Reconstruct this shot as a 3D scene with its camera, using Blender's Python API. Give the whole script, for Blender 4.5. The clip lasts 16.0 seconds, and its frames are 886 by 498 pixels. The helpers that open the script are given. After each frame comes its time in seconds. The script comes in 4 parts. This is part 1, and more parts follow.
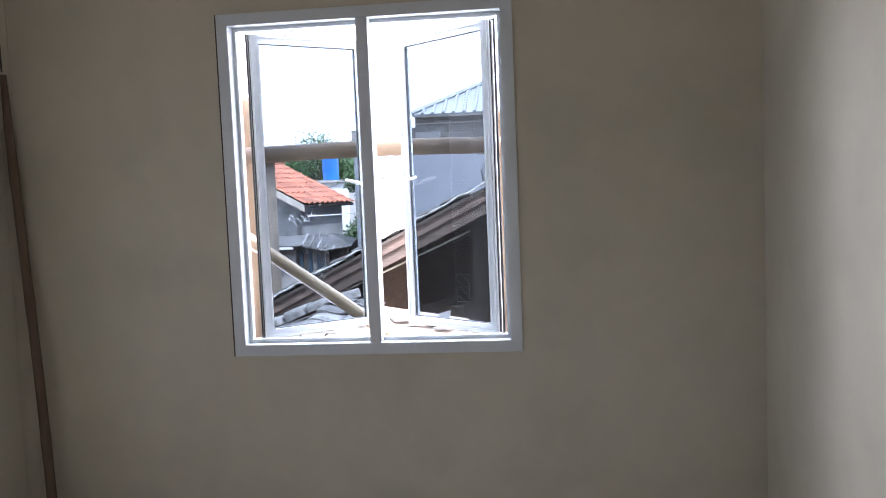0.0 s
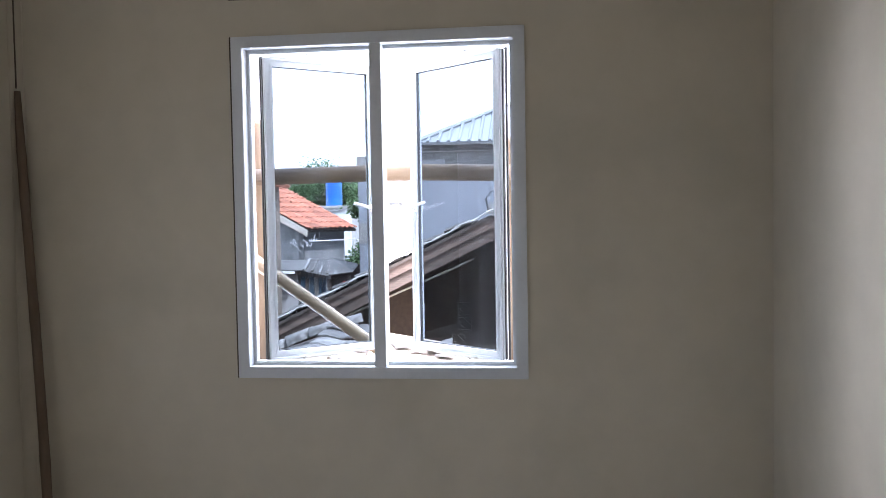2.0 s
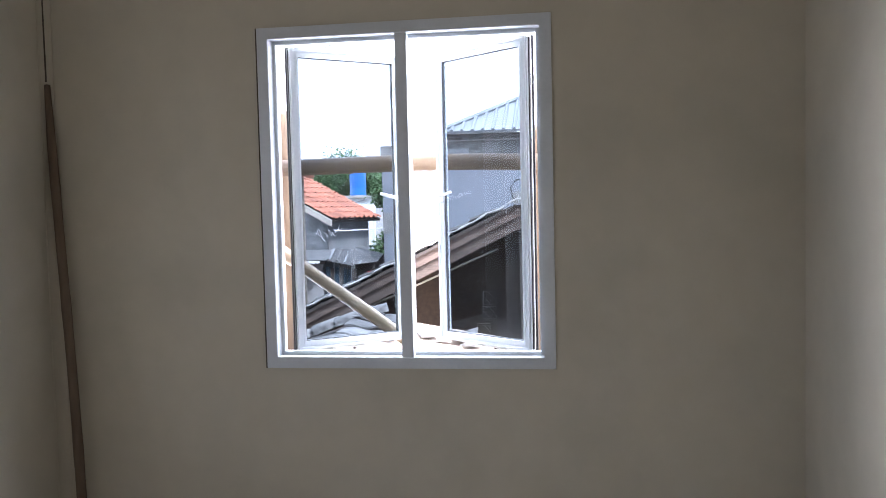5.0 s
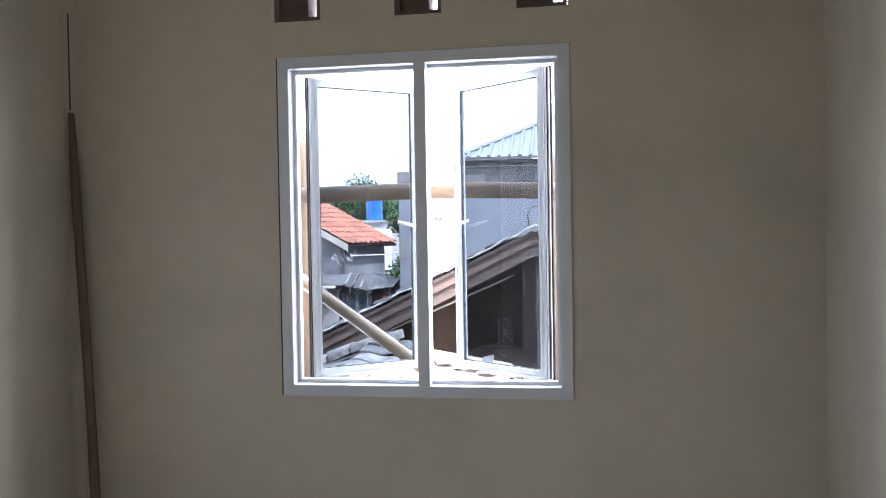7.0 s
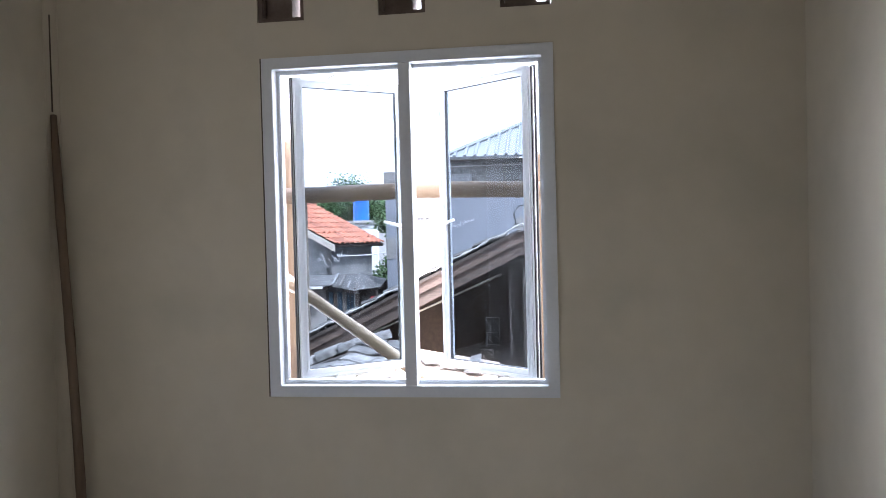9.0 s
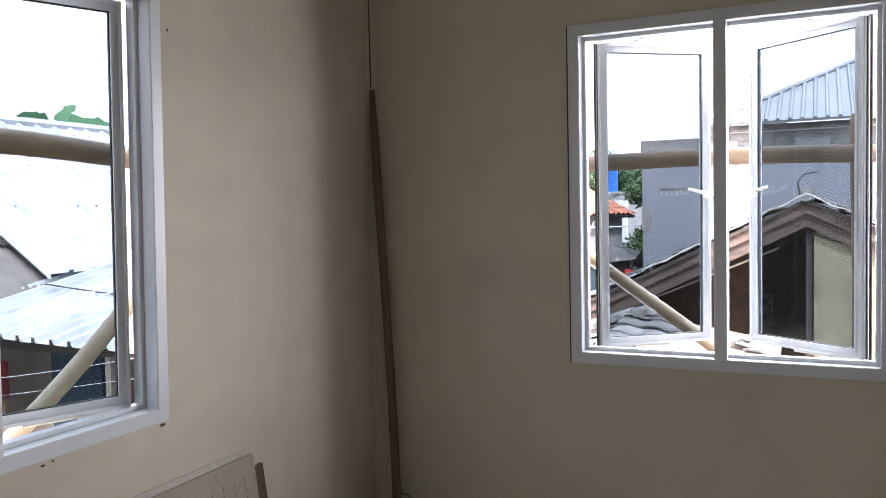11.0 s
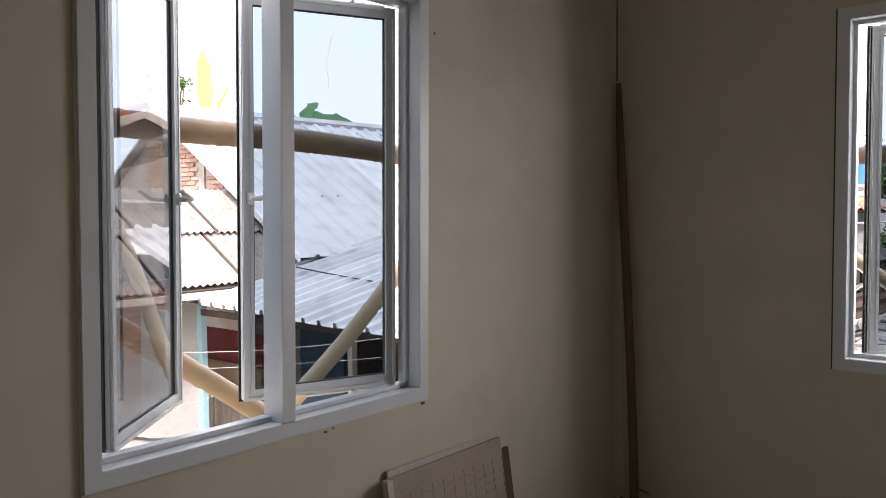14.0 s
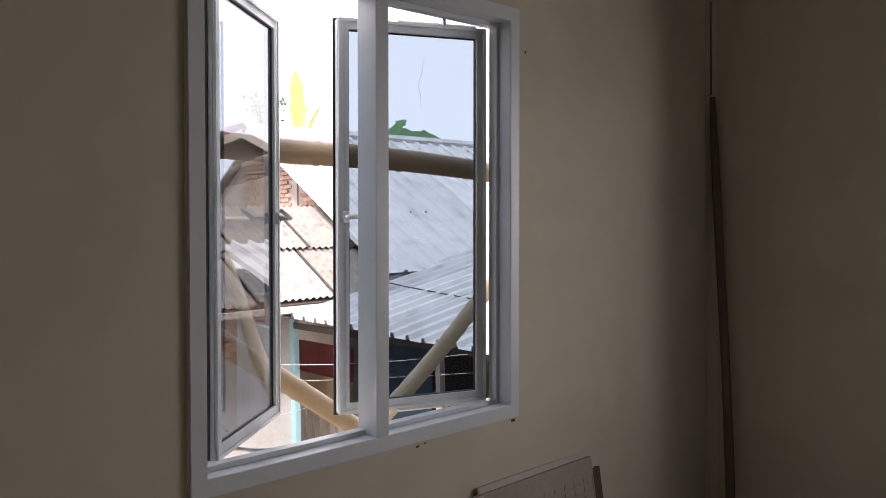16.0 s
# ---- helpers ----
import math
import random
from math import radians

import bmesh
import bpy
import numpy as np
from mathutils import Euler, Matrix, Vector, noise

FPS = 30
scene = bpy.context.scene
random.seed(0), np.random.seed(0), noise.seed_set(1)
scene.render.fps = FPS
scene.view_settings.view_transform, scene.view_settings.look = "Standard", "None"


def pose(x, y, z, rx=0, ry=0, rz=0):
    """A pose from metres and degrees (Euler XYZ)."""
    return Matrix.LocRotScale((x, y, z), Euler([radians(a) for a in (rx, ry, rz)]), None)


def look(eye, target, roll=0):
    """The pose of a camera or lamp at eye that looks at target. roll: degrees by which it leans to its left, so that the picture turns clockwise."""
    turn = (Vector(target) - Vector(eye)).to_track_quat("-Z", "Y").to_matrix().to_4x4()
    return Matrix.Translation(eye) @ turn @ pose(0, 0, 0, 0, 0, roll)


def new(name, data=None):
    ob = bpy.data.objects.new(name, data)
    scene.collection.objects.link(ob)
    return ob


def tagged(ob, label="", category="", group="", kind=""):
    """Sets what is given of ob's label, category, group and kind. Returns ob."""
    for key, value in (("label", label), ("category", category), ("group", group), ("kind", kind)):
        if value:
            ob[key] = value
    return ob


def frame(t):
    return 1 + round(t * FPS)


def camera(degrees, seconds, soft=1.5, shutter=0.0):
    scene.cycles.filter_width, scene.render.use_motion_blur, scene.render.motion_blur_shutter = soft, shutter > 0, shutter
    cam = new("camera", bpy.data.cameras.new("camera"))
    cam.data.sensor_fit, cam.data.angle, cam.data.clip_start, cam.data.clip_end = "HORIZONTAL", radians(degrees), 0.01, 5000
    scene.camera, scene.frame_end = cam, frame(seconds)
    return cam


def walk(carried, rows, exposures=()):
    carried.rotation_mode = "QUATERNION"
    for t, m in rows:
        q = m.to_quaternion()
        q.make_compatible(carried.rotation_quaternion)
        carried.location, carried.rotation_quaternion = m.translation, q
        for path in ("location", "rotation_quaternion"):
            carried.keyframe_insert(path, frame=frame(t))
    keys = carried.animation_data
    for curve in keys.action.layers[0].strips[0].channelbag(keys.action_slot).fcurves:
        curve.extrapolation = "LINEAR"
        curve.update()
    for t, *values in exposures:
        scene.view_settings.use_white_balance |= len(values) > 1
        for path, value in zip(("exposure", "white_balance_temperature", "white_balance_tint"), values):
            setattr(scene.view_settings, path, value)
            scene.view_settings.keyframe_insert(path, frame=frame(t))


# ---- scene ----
cam = camera(57.7, 16.0, soft=0.9)
PATH = [
    (0, (2.127, -3.051, 1.532), (1.9059, -1.0689, 1.3851), -2.35),
    (0.5, (2.122, -3.041, 1.527), (1.9141, -1.0567, 1.3855), -2.59),
    (1, (2.118, -3.044, 1.527), (1.9017, -1.0598, 1.4049), -1.41),
    (1.5, (2.101, -3.041, 1.522), (1.8760, -1.0557, 1.4367), -0.76),
    (2, (2.099, -3.052, 1.521), (1.8782, -1.0659, 1.4448), -0.97),
    (2.5, (2.096, -3.049, 1.523), (1.8716, -1.0629, 1.4418), -1.08),
    (3, (2.098, -3.049, 1.524), (1.8781, -1.0619, 1.4558), -0.92),
    (5.5, (2.08, -3.044, 1.525), (1.7569, -1.0730, 1.4200), -1.63),
    (6, (2.075, -3.038, 1.53), (1.7149, -1.0720, 1.4620), -1.79),
    (6.5, (2.078, -3.045, 1.539), (1.7506, -1.0717, 1.4993), -1.22),
    (7, (2.08, -3.048, 1.54), (1.7633, -1.0728, 1.4999), -0.96),
    (7.5, (2.081, -3.053, 1.54), (1.7800, -1.0758, 1.5047), -1.10),
    (8, (2.087, -3.052, 1.536), (1.7858, -1.0749, 1.4973), -1.30),
    (8.5, (2.085, -3.056, 1.536), (1.7940, -1.0780, 1.4947), -1.49),
    (9, (2.086, -3.049, 1.539), (1.8002, -1.0699, 1.4975), -1.45),
    (9.5, (2.081, -3.045, 1.535), (1.7511, -1.0720, 1.4958), -1.04),
    (10, (1.991, -3.077, 1.528), (1.3892, -1.1714, 1.4462), -0.27),
    (10.2, (1.946, -3.086, 1.528), (1.2706, -1.2054, 1.4460), -0.74),
    (12.5, (1.797, -3.175, 1.523), (0.7889, -1.4526, 1.3840), -0.04),
    (13, (1.785, -3.196, 1.527), (0.6898, -1.5264, 1.4058), -0.61),
    (13.5, (1.767, -3.239, 1.526), (0.5278, -1.6756, 1.3851), -0.61),
    (14, (1.76, -3.23, 1.538), (0.4702, -1.7043, 1.4273), -0.64),
    (14.5, (1.773, -3.241, 1.544), (0.4900, -1.7072, 1.5077), -0.72),
    (15, (1.786, -3.244, 1.557), (0.4863, -1.7246, 1.5468), -1.15),
    (15.5, (1.778, -3.256, 1.55), (0.4130, -1.7949, 1.5024), -1.25),
    (16, (1.763, -3.256, 1.547), (0.3175, -1.8756, 1.4760), -0.85),
]
walk(cam, [(t, look(eye, target, roll)) for t, eye, target, roll in PATH], exposures=((0, 2.85, 5720, 19), (9.5, 2.87, 5760, 19), (12.5, 1.87, 6560, 19.5), (14.5, 1.56, 6560, 20), (16, 1.36, 6560, 20.5)))

# world and sun: high hazy daylight that comes over the roof from behind the room
SUN_EL, SUN_AZ = radians(55), radians(140)
world = bpy.data.worlds.new("sky")
scene.world = world
world.use_nodes = True
wn, wl = world.node_tree.nodes, world.node_tree.links
sky = wn.new("ShaderNodeTexSky")
sky.sky_type, sky.sun_disc = "NISHITA", False
sky.sun_elevation, sky.sun_rotation = SUN_EL, SUN_AZ
sky.air_density, sky.dust_density, sky.ozone_density = 1.0, 4.0, 1.0
# thin bright cloud over the blue: a white veil mixed into the sky
veil_co, veil_noise = wn.new("ShaderNodeTexCoord"), wn.new("ShaderNodeTexNoise")
veil_noise.inputs["Scale"].default_value, veil_noise.inputs["Detail"].default_value = 1.6, 5
wl.new(veil_co.outputs["Generated"], veil_noise.inputs[0])
veil_map = wn.new("ShaderNodeMapRange")
veil_map.inputs[3].default_value, veil_map.inputs[4].default_value = 0.72, 0.95
wl.new(veil_noise.outputs[0], veil_map.inputs[0])
veil = wn.new("ShaderNodeMixRGB")
veil.inputs[2].default_value = (13.0, 13.2, 13.4, 1)
wl.new(veil_map.outputs[0], veil.inputs[0])
wl.new(sky.outputs[0], veil.inputs[1])
wn["Background"].inputs[1].default_value = 0.12
wl.new(veil.outputs[0], wn["Background"].inputs[0])
sun = new("sun", bpy.data.lights.new("sun", "SUN"))
sun.data.energy, sun.data.angle, sun.data.color = 2.8, radians(4.0), (1.0, 0.95, 0.88)
sdir = Vector((math.sin(SUN_AZ) * math.cos(SUN_EL), math.cos(SUN_AZ) * math.cos(SUN_EL), math.sin(SUN_EL)))
sun.matrix_world = look(sdir * 60, (0, 0, 0))

# sky light gathered at the two windows: just past the open leaves of the front one, in the opening of the side one
for eye, aim, w, tall, watts in (((1.74, 0.60, 1.72), (1.74, -1, 1.50), 2.00, 1.50, 31.0), ((0.035, -1.831, 1.575), (1, -1.831, 1.50), 1.0, 1.08, 0.5)):
    lamp = new("window_light", bpy.data.lights.new("window_light", "AREA"))
    lamp.data.shape, lamp.data.size, lamp.data.size_y, lamp.data.energy = "RECTANGLE", w, tall, watts
    lamp.data.color = (1.0, 0.98, 0.95)
    lamp.matrix_world = look(eye, aim)


# ---- materials ----
def ramp2(nt, fac, a, b, lo=0.35, hi=0.65):
    r = nt.nodes.new("ShaderNodeValToRGB")
    r.color_ramp.elements[0].position, r.color_ramp.elements[1].position = lo, hi
    r.color_ramp.elements[0].color, r.color_ramp.elements[1].color = (*a, 1), (*b, 1)
    nt.links.new(fac, r.inputs[0])
    return r.outputs[0]


def surface(name, a, b, rough=0.7, big=2.0, fine=40.0, bump=0.15, metal=0.0, vary=0.0, stretch=(1, 1, 1), dirt=None, dirt_amount=0.5, dist=0.01):
    """Two-scale noise colour between a and b, optional dirt patches, fine bump, per-object variation."""
    m = bpy.data.materials.new(name)
    m.use_nodes = True
    nt = m.node_tree
    n, l = nt.nodes, nt.links
    p = n["Principled BSDF"]
    co = n.new("ShaderNodeTexCoord")
    mp = n.new("ShaderNodeMapping")
    mp.inputs["Scale"].default_value = stretch
    l.new(co.outputs["Object"], mp.inputs[0])
    n1, n2 = n.new("ShaderNodeTexNoise"), n.new("ShaderNodeTexNoise")
    n1.inputs["Scale"].default_value, n1.inputs["Detail"].default_value = big, 5
    n2.inputs["Scale"].default_value, n2.inputs["Detail"].default_value = fine, 4
    l.new(mp.outputs[0], n1.inputs[0])
    l.new(mp.outputs[0], n2.inputs[0])
    mix = n.new("ShaderNodeMath")
    mix.operation = "MULTIPLY_ADD"
    mix.inputs[1].default_value = 0.35
    l.new(n2.outputs[0], mix.inputs[0])
    sc = n.new("ShaderNodeMath")
    sc.operation = "MULTIPLY"
    sc.inputs[1].default_value = 0.65
    l.new(n1.outputs[0], sc.inputs[0])
    l.new(sc.outputs[0], mix.inputs[2])
    col = ramp2(nt, mix.outputs[0], a, b)
    if dirt:
        n3 = n.new("ShaderNodeTexNoise")
        n3.inputs["Scale"].default_value, n3.inputs["Detail"].default_value = big * 2.3, 8
        l.new(mp.outputs[0], n3.inputs[0])
        f = ramp2(nt, n3.outputs[0], (0, 0, 0), (dirt_amount,) * 3, 0.5, 0.68)
        mx = n.new("ShaderNodeMixRGB")
        mx.inputs[2].default_value = (*dirt, 1)
        l.new(f, mx.inputs[0])
        l.new(col, mx.inputs[1])
        col = mx.outputs[0]
    if vary:
        oi = n.new("ShaderNodeObjectInfo")
        mr = n.new("ShaderNodeMapRange")
        mr.inputs[3].default_value, mr.inputs[4].default_value = 1 - vary, 1 + vary
        l.new(oi.outputs["Random"], mr.inputs[0])
        hs = n.new("ShaderNodeHueSaturation")
        l.new(mr.outputs[0], hs.inputs["Value"])
        l.new(col, hs.inputs["Color"])
        col = hs.outputs[0]
    l.new(col, p.inputs["Base Color"])
    p.inputs["Roughness"].default_value, p.inputs["Metallic"].default_value = rough, metal
    bp = n.new("ShaderNodeBump")
    bp.inputs["Strength"].default_value, bp.inputs["Distance"].default_value = bump, dist
    l.new(mix.outputs[0], bp.inputs["Height"])
    l.new(bp.outputs[0], p.inputs["Normal"])
    return m


def glass_material(name, tint, reflect, shiny=True):
    m = bpy.data.materials.new(name)
    m.use_nodes = True
    n, l = m.node_tree.nodes, m.node_tree.links
    n.remove(n["Principled BSDF"])
    tr, gl, mx, fr, ad = (n.new("ShaderNodeBsdf" + "Transparent"), n.new("ShaderNodeBsdfGlossy"), n.new("ShaderNodeMixShader"),
                          n.new("ShaderNodeLayerWeight"), n.new("ShaderNodeMath"))
    tr.inputs[0].default_value = (*tint, 1)
    gl.inputs["Roughness"].default_value = 0.0
    fr.inputs[0].default_value = 0.5
    ad.operation = "POWER"
    ad.inputs[1].default_value = 3.2
    l.new(fr.outputs["Facing"], ad.inputs[0])
    sc = n.new("ShaderNodeMath")
    sc.operation = "MULTIPLY_ADD"
    sc.inputs[1].default_value, sc.inputs[2].default_value = 1 - reflect, reflect
    l.new(ad.outputs[0], sc.inputs[0])
    ad = sc
    l.new(ad.outputs[0], mx.inputs[0])
    l.new(tr.outputs[0], mx.inputs[1])
    l.new(gl.outputs[0], mx.inputs[2])
    l.new((mx if shiny else tr).outputs[0], n["Material Output"].inputs[0])
    return m


M_WALL = surface("cream_wall_paint", (0.470, 0.434, 0.345), (0.535, 0.494, 0.395), 0.75, 0.9, 9, 0.12, dirt=(0.405, 0.382, 0.303), dirt_amount=0.55)
M_CEIL = surface("bare_ceiling_board", (0.42, 0.385, 0.34), (0.52, 0.48, 0.43), 0.85)
M_BARE = surface("bare_cement_render", (0.17, 0.16, 0.15), (0.26, 0.25, 0.235), 0.9, 1.2, 20, 0.3)
M_FLOOR = surface("grey_screed", (0.26, 0.245, 0.225), (0.36, 0.345, 0.32), 0.85, 1.5, 30, 0.3)
M_ALU = surface("white_aluminium", (0.54, 0.575, 0.605), (0.60, 0.63, 0.655), 0.36, 3, 80, 0.02)
M_RUBBER = surface("black_gasket", (0.015, 0.015, 0.016), (0.03, 0.03, 0.03), 0.6)
M_STEEL = surface("stay_steel", (0.55, 0.55, 0.54), (0.68, 0.68, 0.66), 0.35, metal=0.6)
M_PLASTIC = surface("white_plastic", (0.80, 0.80, 0.79), (0.85, 0.85, 0.84), 0.35, bump=0.02)
M_GREYH = surface("grey_cast_handle", (0.38, 0.39, 0.40), (0.5, 0.5, 0.5), 0.35, metal=0.3)
M_GLASS = glass_material("tinted_glass", (0.440, 0.480, 0.513), 0.008)
M_GLASSBODY = glass_material("tinted_glass_body", (0.440, 0.480, 0.513), 0.0, False)
M_STICK = surface("worn_bamboo_stick", (0.088, 0.060, 0.038), (0.165, 0.116, 0.074), 0.7, 4, 60, 0.3, stretch=(1, 1, 0.15))
M_BLEACHED = surface("sun_bleached_bamboo", (0.42, 0.34, 0.235), (0.54, 0.455, 0.335), 0.5, 3, 50, 0.2, stretch=(0.2, 1, 1), dirt=(0.30, 0.225, 0.14), dirt_amount=0.5)
M_PALEBAMBOO = surface("bleached_bamboo", (0.255, 0.18, 0.105), (0.365, 0.272, 0.172), 0.5, 3, 50, 0.2, stretch=(0.2, 1, 1), dirt=(0.20, 0.145, 0.09), dirt_amount=0.6)
M_BAMBOO = surface("pale_bamboo", (0.195, 0.128, 0.076), (0.285, 0.20, 0.125), 0.5, 3, 50, 0.2, stretch=(0.2, 1, 1), dirt=(0.085, 0.062, 0.048), dirt_amount=0.8)
M_TILEBACK = surface("unglazed_tile_back", (0.26, 0.22, 0.18), (0.34, 0.29, 0.24), 0.85, 3, 60, 0.25)
M_TILEFACE = surface("glazed_tile_edge", (0.36, 0.335, 0.30), (0.46, 0.43, 0.39), 0.45)
M_CARTON = surface("brown_carton", (0.06, 0.038, 0.026), (0.11, 0.07, 0.05), 0.9)
M_RUBBLE = surface("dark_sack", (0.03, 0.035, 0.03), (0.07, 0.07, 0.06), 0.9, 6, 60, 0.5)
M_ROSTER = surface("brown_vent_block", (0.10, 0.075, 0.06), (0.17, 0.13, 0.105), 0.9, 6, 60, 0.3)
M_MORTAR = surface("grey_mortar", (0.26, 0.225, 0.20), (0.36, 0.315, 0.28), 0.9, 3, 60, 0.4)
M_BRICK = surface("red_clay_brick", (0.30, 0.165, 0.12), (0.42, 0.275, 0.21), 0.9, 4, 50, 0.4, vary=0.25)
M_CLAY = surface("orange_roof_tile", (0.34, 0.112, 0.062), (0.47, 0.20, 0.125), 0.8, 3, 40, 0.3, vary=0.3, dirt=(0.25, 0.13, 0.09), dirt_amount=0.5)
M_OLDTILE = surface("old_grey_roof_tile", (0.10, 0.098, 0.094), (0.27, 0.26, 0.248), 0.9, 6, 60, 0.8, vary=0.35, dirt=(0.05, 0.046, 0.042), dirt_amount=0.85)
M_EDGETILE = surface("dark_mossy_roof_tile", (0.07, 0.066, 0.062), (0.14, 0.132, 0.125), 0.9, 4, 40, 0.4, vary=0.3, dirt=(0.045, 0.042, 0.038), dirt_amount=0.7)
M_ZINC = surface("galvanised_roof_sheet", (0.462, 0.476, 0.488), (0.59, 0.602, 0.611), 0.55, 1.2, 30, 0.08, metal=0.15, vary=0.10, dirt=(0.24, 0.235, 0.23), dirt_amount=0.45)
M_BLUEZINC = surface("blue_grey_roof_sheet", (0.20, 0.213, 0.222), (0.275, 0.288, 0.297), 0.5, 1.2, 30, 0.08, vary=0.08)
M_FIBRE = surface("fibre_cement_sheet", (0.195, 0.173, 0.152), (0.28, 0.25, 0.222), 0.9, 5, 40, 0.25, vary=0.16, dirt=(0.11, 0.095, 0.08), dirt_amount=0.7)
M_SHEDSHEET = surface("stained_shed_sheet", (0.06, 0.059, 0.058), (0.13, 0.127, 0.123), 0.85, 2, 30, 0.2, vary=0.2, dirt=(0.05, 0.046, 0.042), dirt_amount=0.6)
M_WHITESHEET = surface("white_awning_sheet", (0.66, 0.66, 0.64), (0.78, 0.78, 0.76), 0.55, 1.5, 30, 0.1)
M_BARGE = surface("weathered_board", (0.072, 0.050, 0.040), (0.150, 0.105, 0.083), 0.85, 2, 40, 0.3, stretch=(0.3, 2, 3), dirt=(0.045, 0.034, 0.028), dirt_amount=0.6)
# plaster brown darkened to carry the shade below the gable overhang
M_BROWNWALL = surface("shaded_brown_stained_plaster", (0.045, 0.030, 0.022), (0.09, 0.062, 0.042), 0.9, 1.2, 20, 0.3, dirt=(0.03, 0.025, 0.022), dirt_amount=0.6)
M_DARKWOOD = surface("dark_wood", (0.035, 0.028, 0.024), (0.07, 0.055, 0.045), 0.85, 2, 40, 0.3)
M_CONC = surface("grey_blue_plaster", (0.165, 0.177, 0.20), (0.22, 0.23, 0.252), 0.9, 0.5, 14, 0.2, dirt=(0.155, 0.162, 0.18), dirt_amount=0.4)
M_ROUGHCONC = surface("rough_concrete", (0.13, 0.127, 0.122), (0.27, 0.26, 0.245), 0.95, 2.5, 20, 0.8, dirt=(0.12, 0.11, 0.10), dirt_amount=0.6, dist=0.04)
M_BLOCK = surface("pale_concrete_block", (0.36, 0.35, 0.33), (0.50, 0.48, 0.45), 0.9, 3, 30, 0.4)
M_GREYPLASTER = surface("grey_plaster", (0.215, 0.215, 0.217), (0.33, 0.325, 0.32), 0.9, 1.4, 24, 0.5, dirt=(0.13, 0.13, 0.128), dirt_amount=0.6)
M_WHITEWALL = surface("whitewashed_wall", (0.34, 0.325, 0.315), (0.44, 0.425, 0.41), 0.85, 1.2, 20, 0.2, dirt=(0.32, 0.29, 0.26), dirt_amount=0.5)
M_CYAN = surface("pale_blue_paint", (0.22, 0.40, 0.44), (0.30, 0.49, 0.53), 0.7, 1.5, 20, 0.15, dirt=(0.30, 0.42, 0.45), dirt_amount=0.4)
M_RED = surface("dark_red_cloth", (0.17, 0.022, 0.025), (0.24, 0.04, 0.04), 0.9, 3, 40, 0.2)
M_OLIVE = surface("olive_stained_plaster", (0.17, 0.15, 0.095), (0.26, 0.23, 0.15), 0.9, 1.4, 20, 0.3, dirt=(0.10, 0.095, 0.075), dirt_amount=0.7)
M_BRIGHTRED = surface("bright_red_cloth", (0.45, 0.03, 0.035), (0.58, 0.06, 0.06), 0.9, 4, 40, 0.2)
M_SHEDPLANK = surface("grey_shed_plank", (0.09, 0.085, 0.08), (0.17, 0.16, 0.15), 0.9, 3, 40, 0.3)
M_LEDGE = surface("peach_plaster", (0.33, 0.265, 0.215), (0.43, 0.36, 0.30), 0.9, 2, 30, 0.3, dirt=(0.22, 0.17, 0.13), dirt_amount=0.5)
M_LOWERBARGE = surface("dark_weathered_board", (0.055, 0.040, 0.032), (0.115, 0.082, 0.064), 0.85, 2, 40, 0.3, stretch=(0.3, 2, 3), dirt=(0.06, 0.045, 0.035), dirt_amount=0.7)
M_TANPLASTER = surface("tan_plaster", (0.20, 0.165, 0.13), (0.29, 0.245, 0.20), 0.9, 1.0, 18, 0.4, dirt=(0.13, 0.11, 0.09), dirt_amount=0.6)
M_TAN = surface("tan_board", (0.28, 0.20, 0.12), (0.38, 0.28, 0.18), 0.85, 2, 30, 0.2)
M_DEEPBLUE = surface("dull_blue_wall", (0.016, 0.034, 0.052), (0.026, 0.05, 0.072), 0.8, 2, 30, 0.2)
M_TANK = surface("blue_plastic", (0.015, 0.10, 0.38), (0.02, 0.14, 0.46), 0.4, 2, 30, 0.05)
M_LEAF = surface("tree_leaf", (0.035, 0.075, 0.025), (0.09, 0.16, 0.05), 0.6, 4, 30, 0.1)
M_BANANA = surface("banana_leaf", (0.24, 0.36, 0.08), (0.36, 0.47, 0.14), 0.5, 3, 30, 0.1)
M_DARKBANANA = surface("deep_green_leaf", (0.04, 0.12, 0.05), (0.07, 0.18, 0.07), 0.5, 3, 30, 0.1)
M_BARK = surface("bark", (0.10, 0.075, 0.05), (0.2, 0.15, 0.10), 0.9, 6, 40, 0.5)
M_GROUND = surface("dusty_earth", (0.20, 0.17, 0.13), (0.32, 0.28, 0.22), 0.95, 0.6, 8, 0.4)
M_WIRE = surface("pale_cable", (0.55, 0.55, 0.54), (0.65, 0.65, 0.64), 0.6)
M_BLACKWIRE = surface("black_cable", (0.02, 0.02, 0.02), (0.04, 0.04, 0.04), 0.6)
M_SEAM = surface("dark_filler", (0.05, 0.04, 0.03), (0.10, 0.085, 0.07), 0.95)
M_LOUVRE = surface("pale_weathered_wood", (0.40, 0.36, 0.30), (0.52, 0.47, 0.40), 0.85, 3, 40, 0.2)


# ---- mesh helpers ----
def mesh_object(name, bm, material, parent=None, label="", smooth=False):
    me = bpy.data.meshes.new(name)
    bmesh.ops.recalc_face_normals(bm, faces=bm.faces[:])
    bm.to_mesh(me)
    bm.free()
    if smooth:
        for poly in me.polygons:
            poly.use_smooth = True
    me.materials.append(material)
    ob = new(name, me)
    if parent:
        ob.parent = parent
    if label:
        ob["label"] = label
    return ob


def part(name, bm, material, parent, label="", smooth=False):
    return mesh_object(name, bm, material, parent, label, smooth)


def thing(name, m=None, label="", category="", group="", kind=""):
    ob = new(name)
    ob.empty_display_size = 0.1
    if m is not None:
        ob.matrix_world = m
    return tagged(ob, label, category, group, kind)


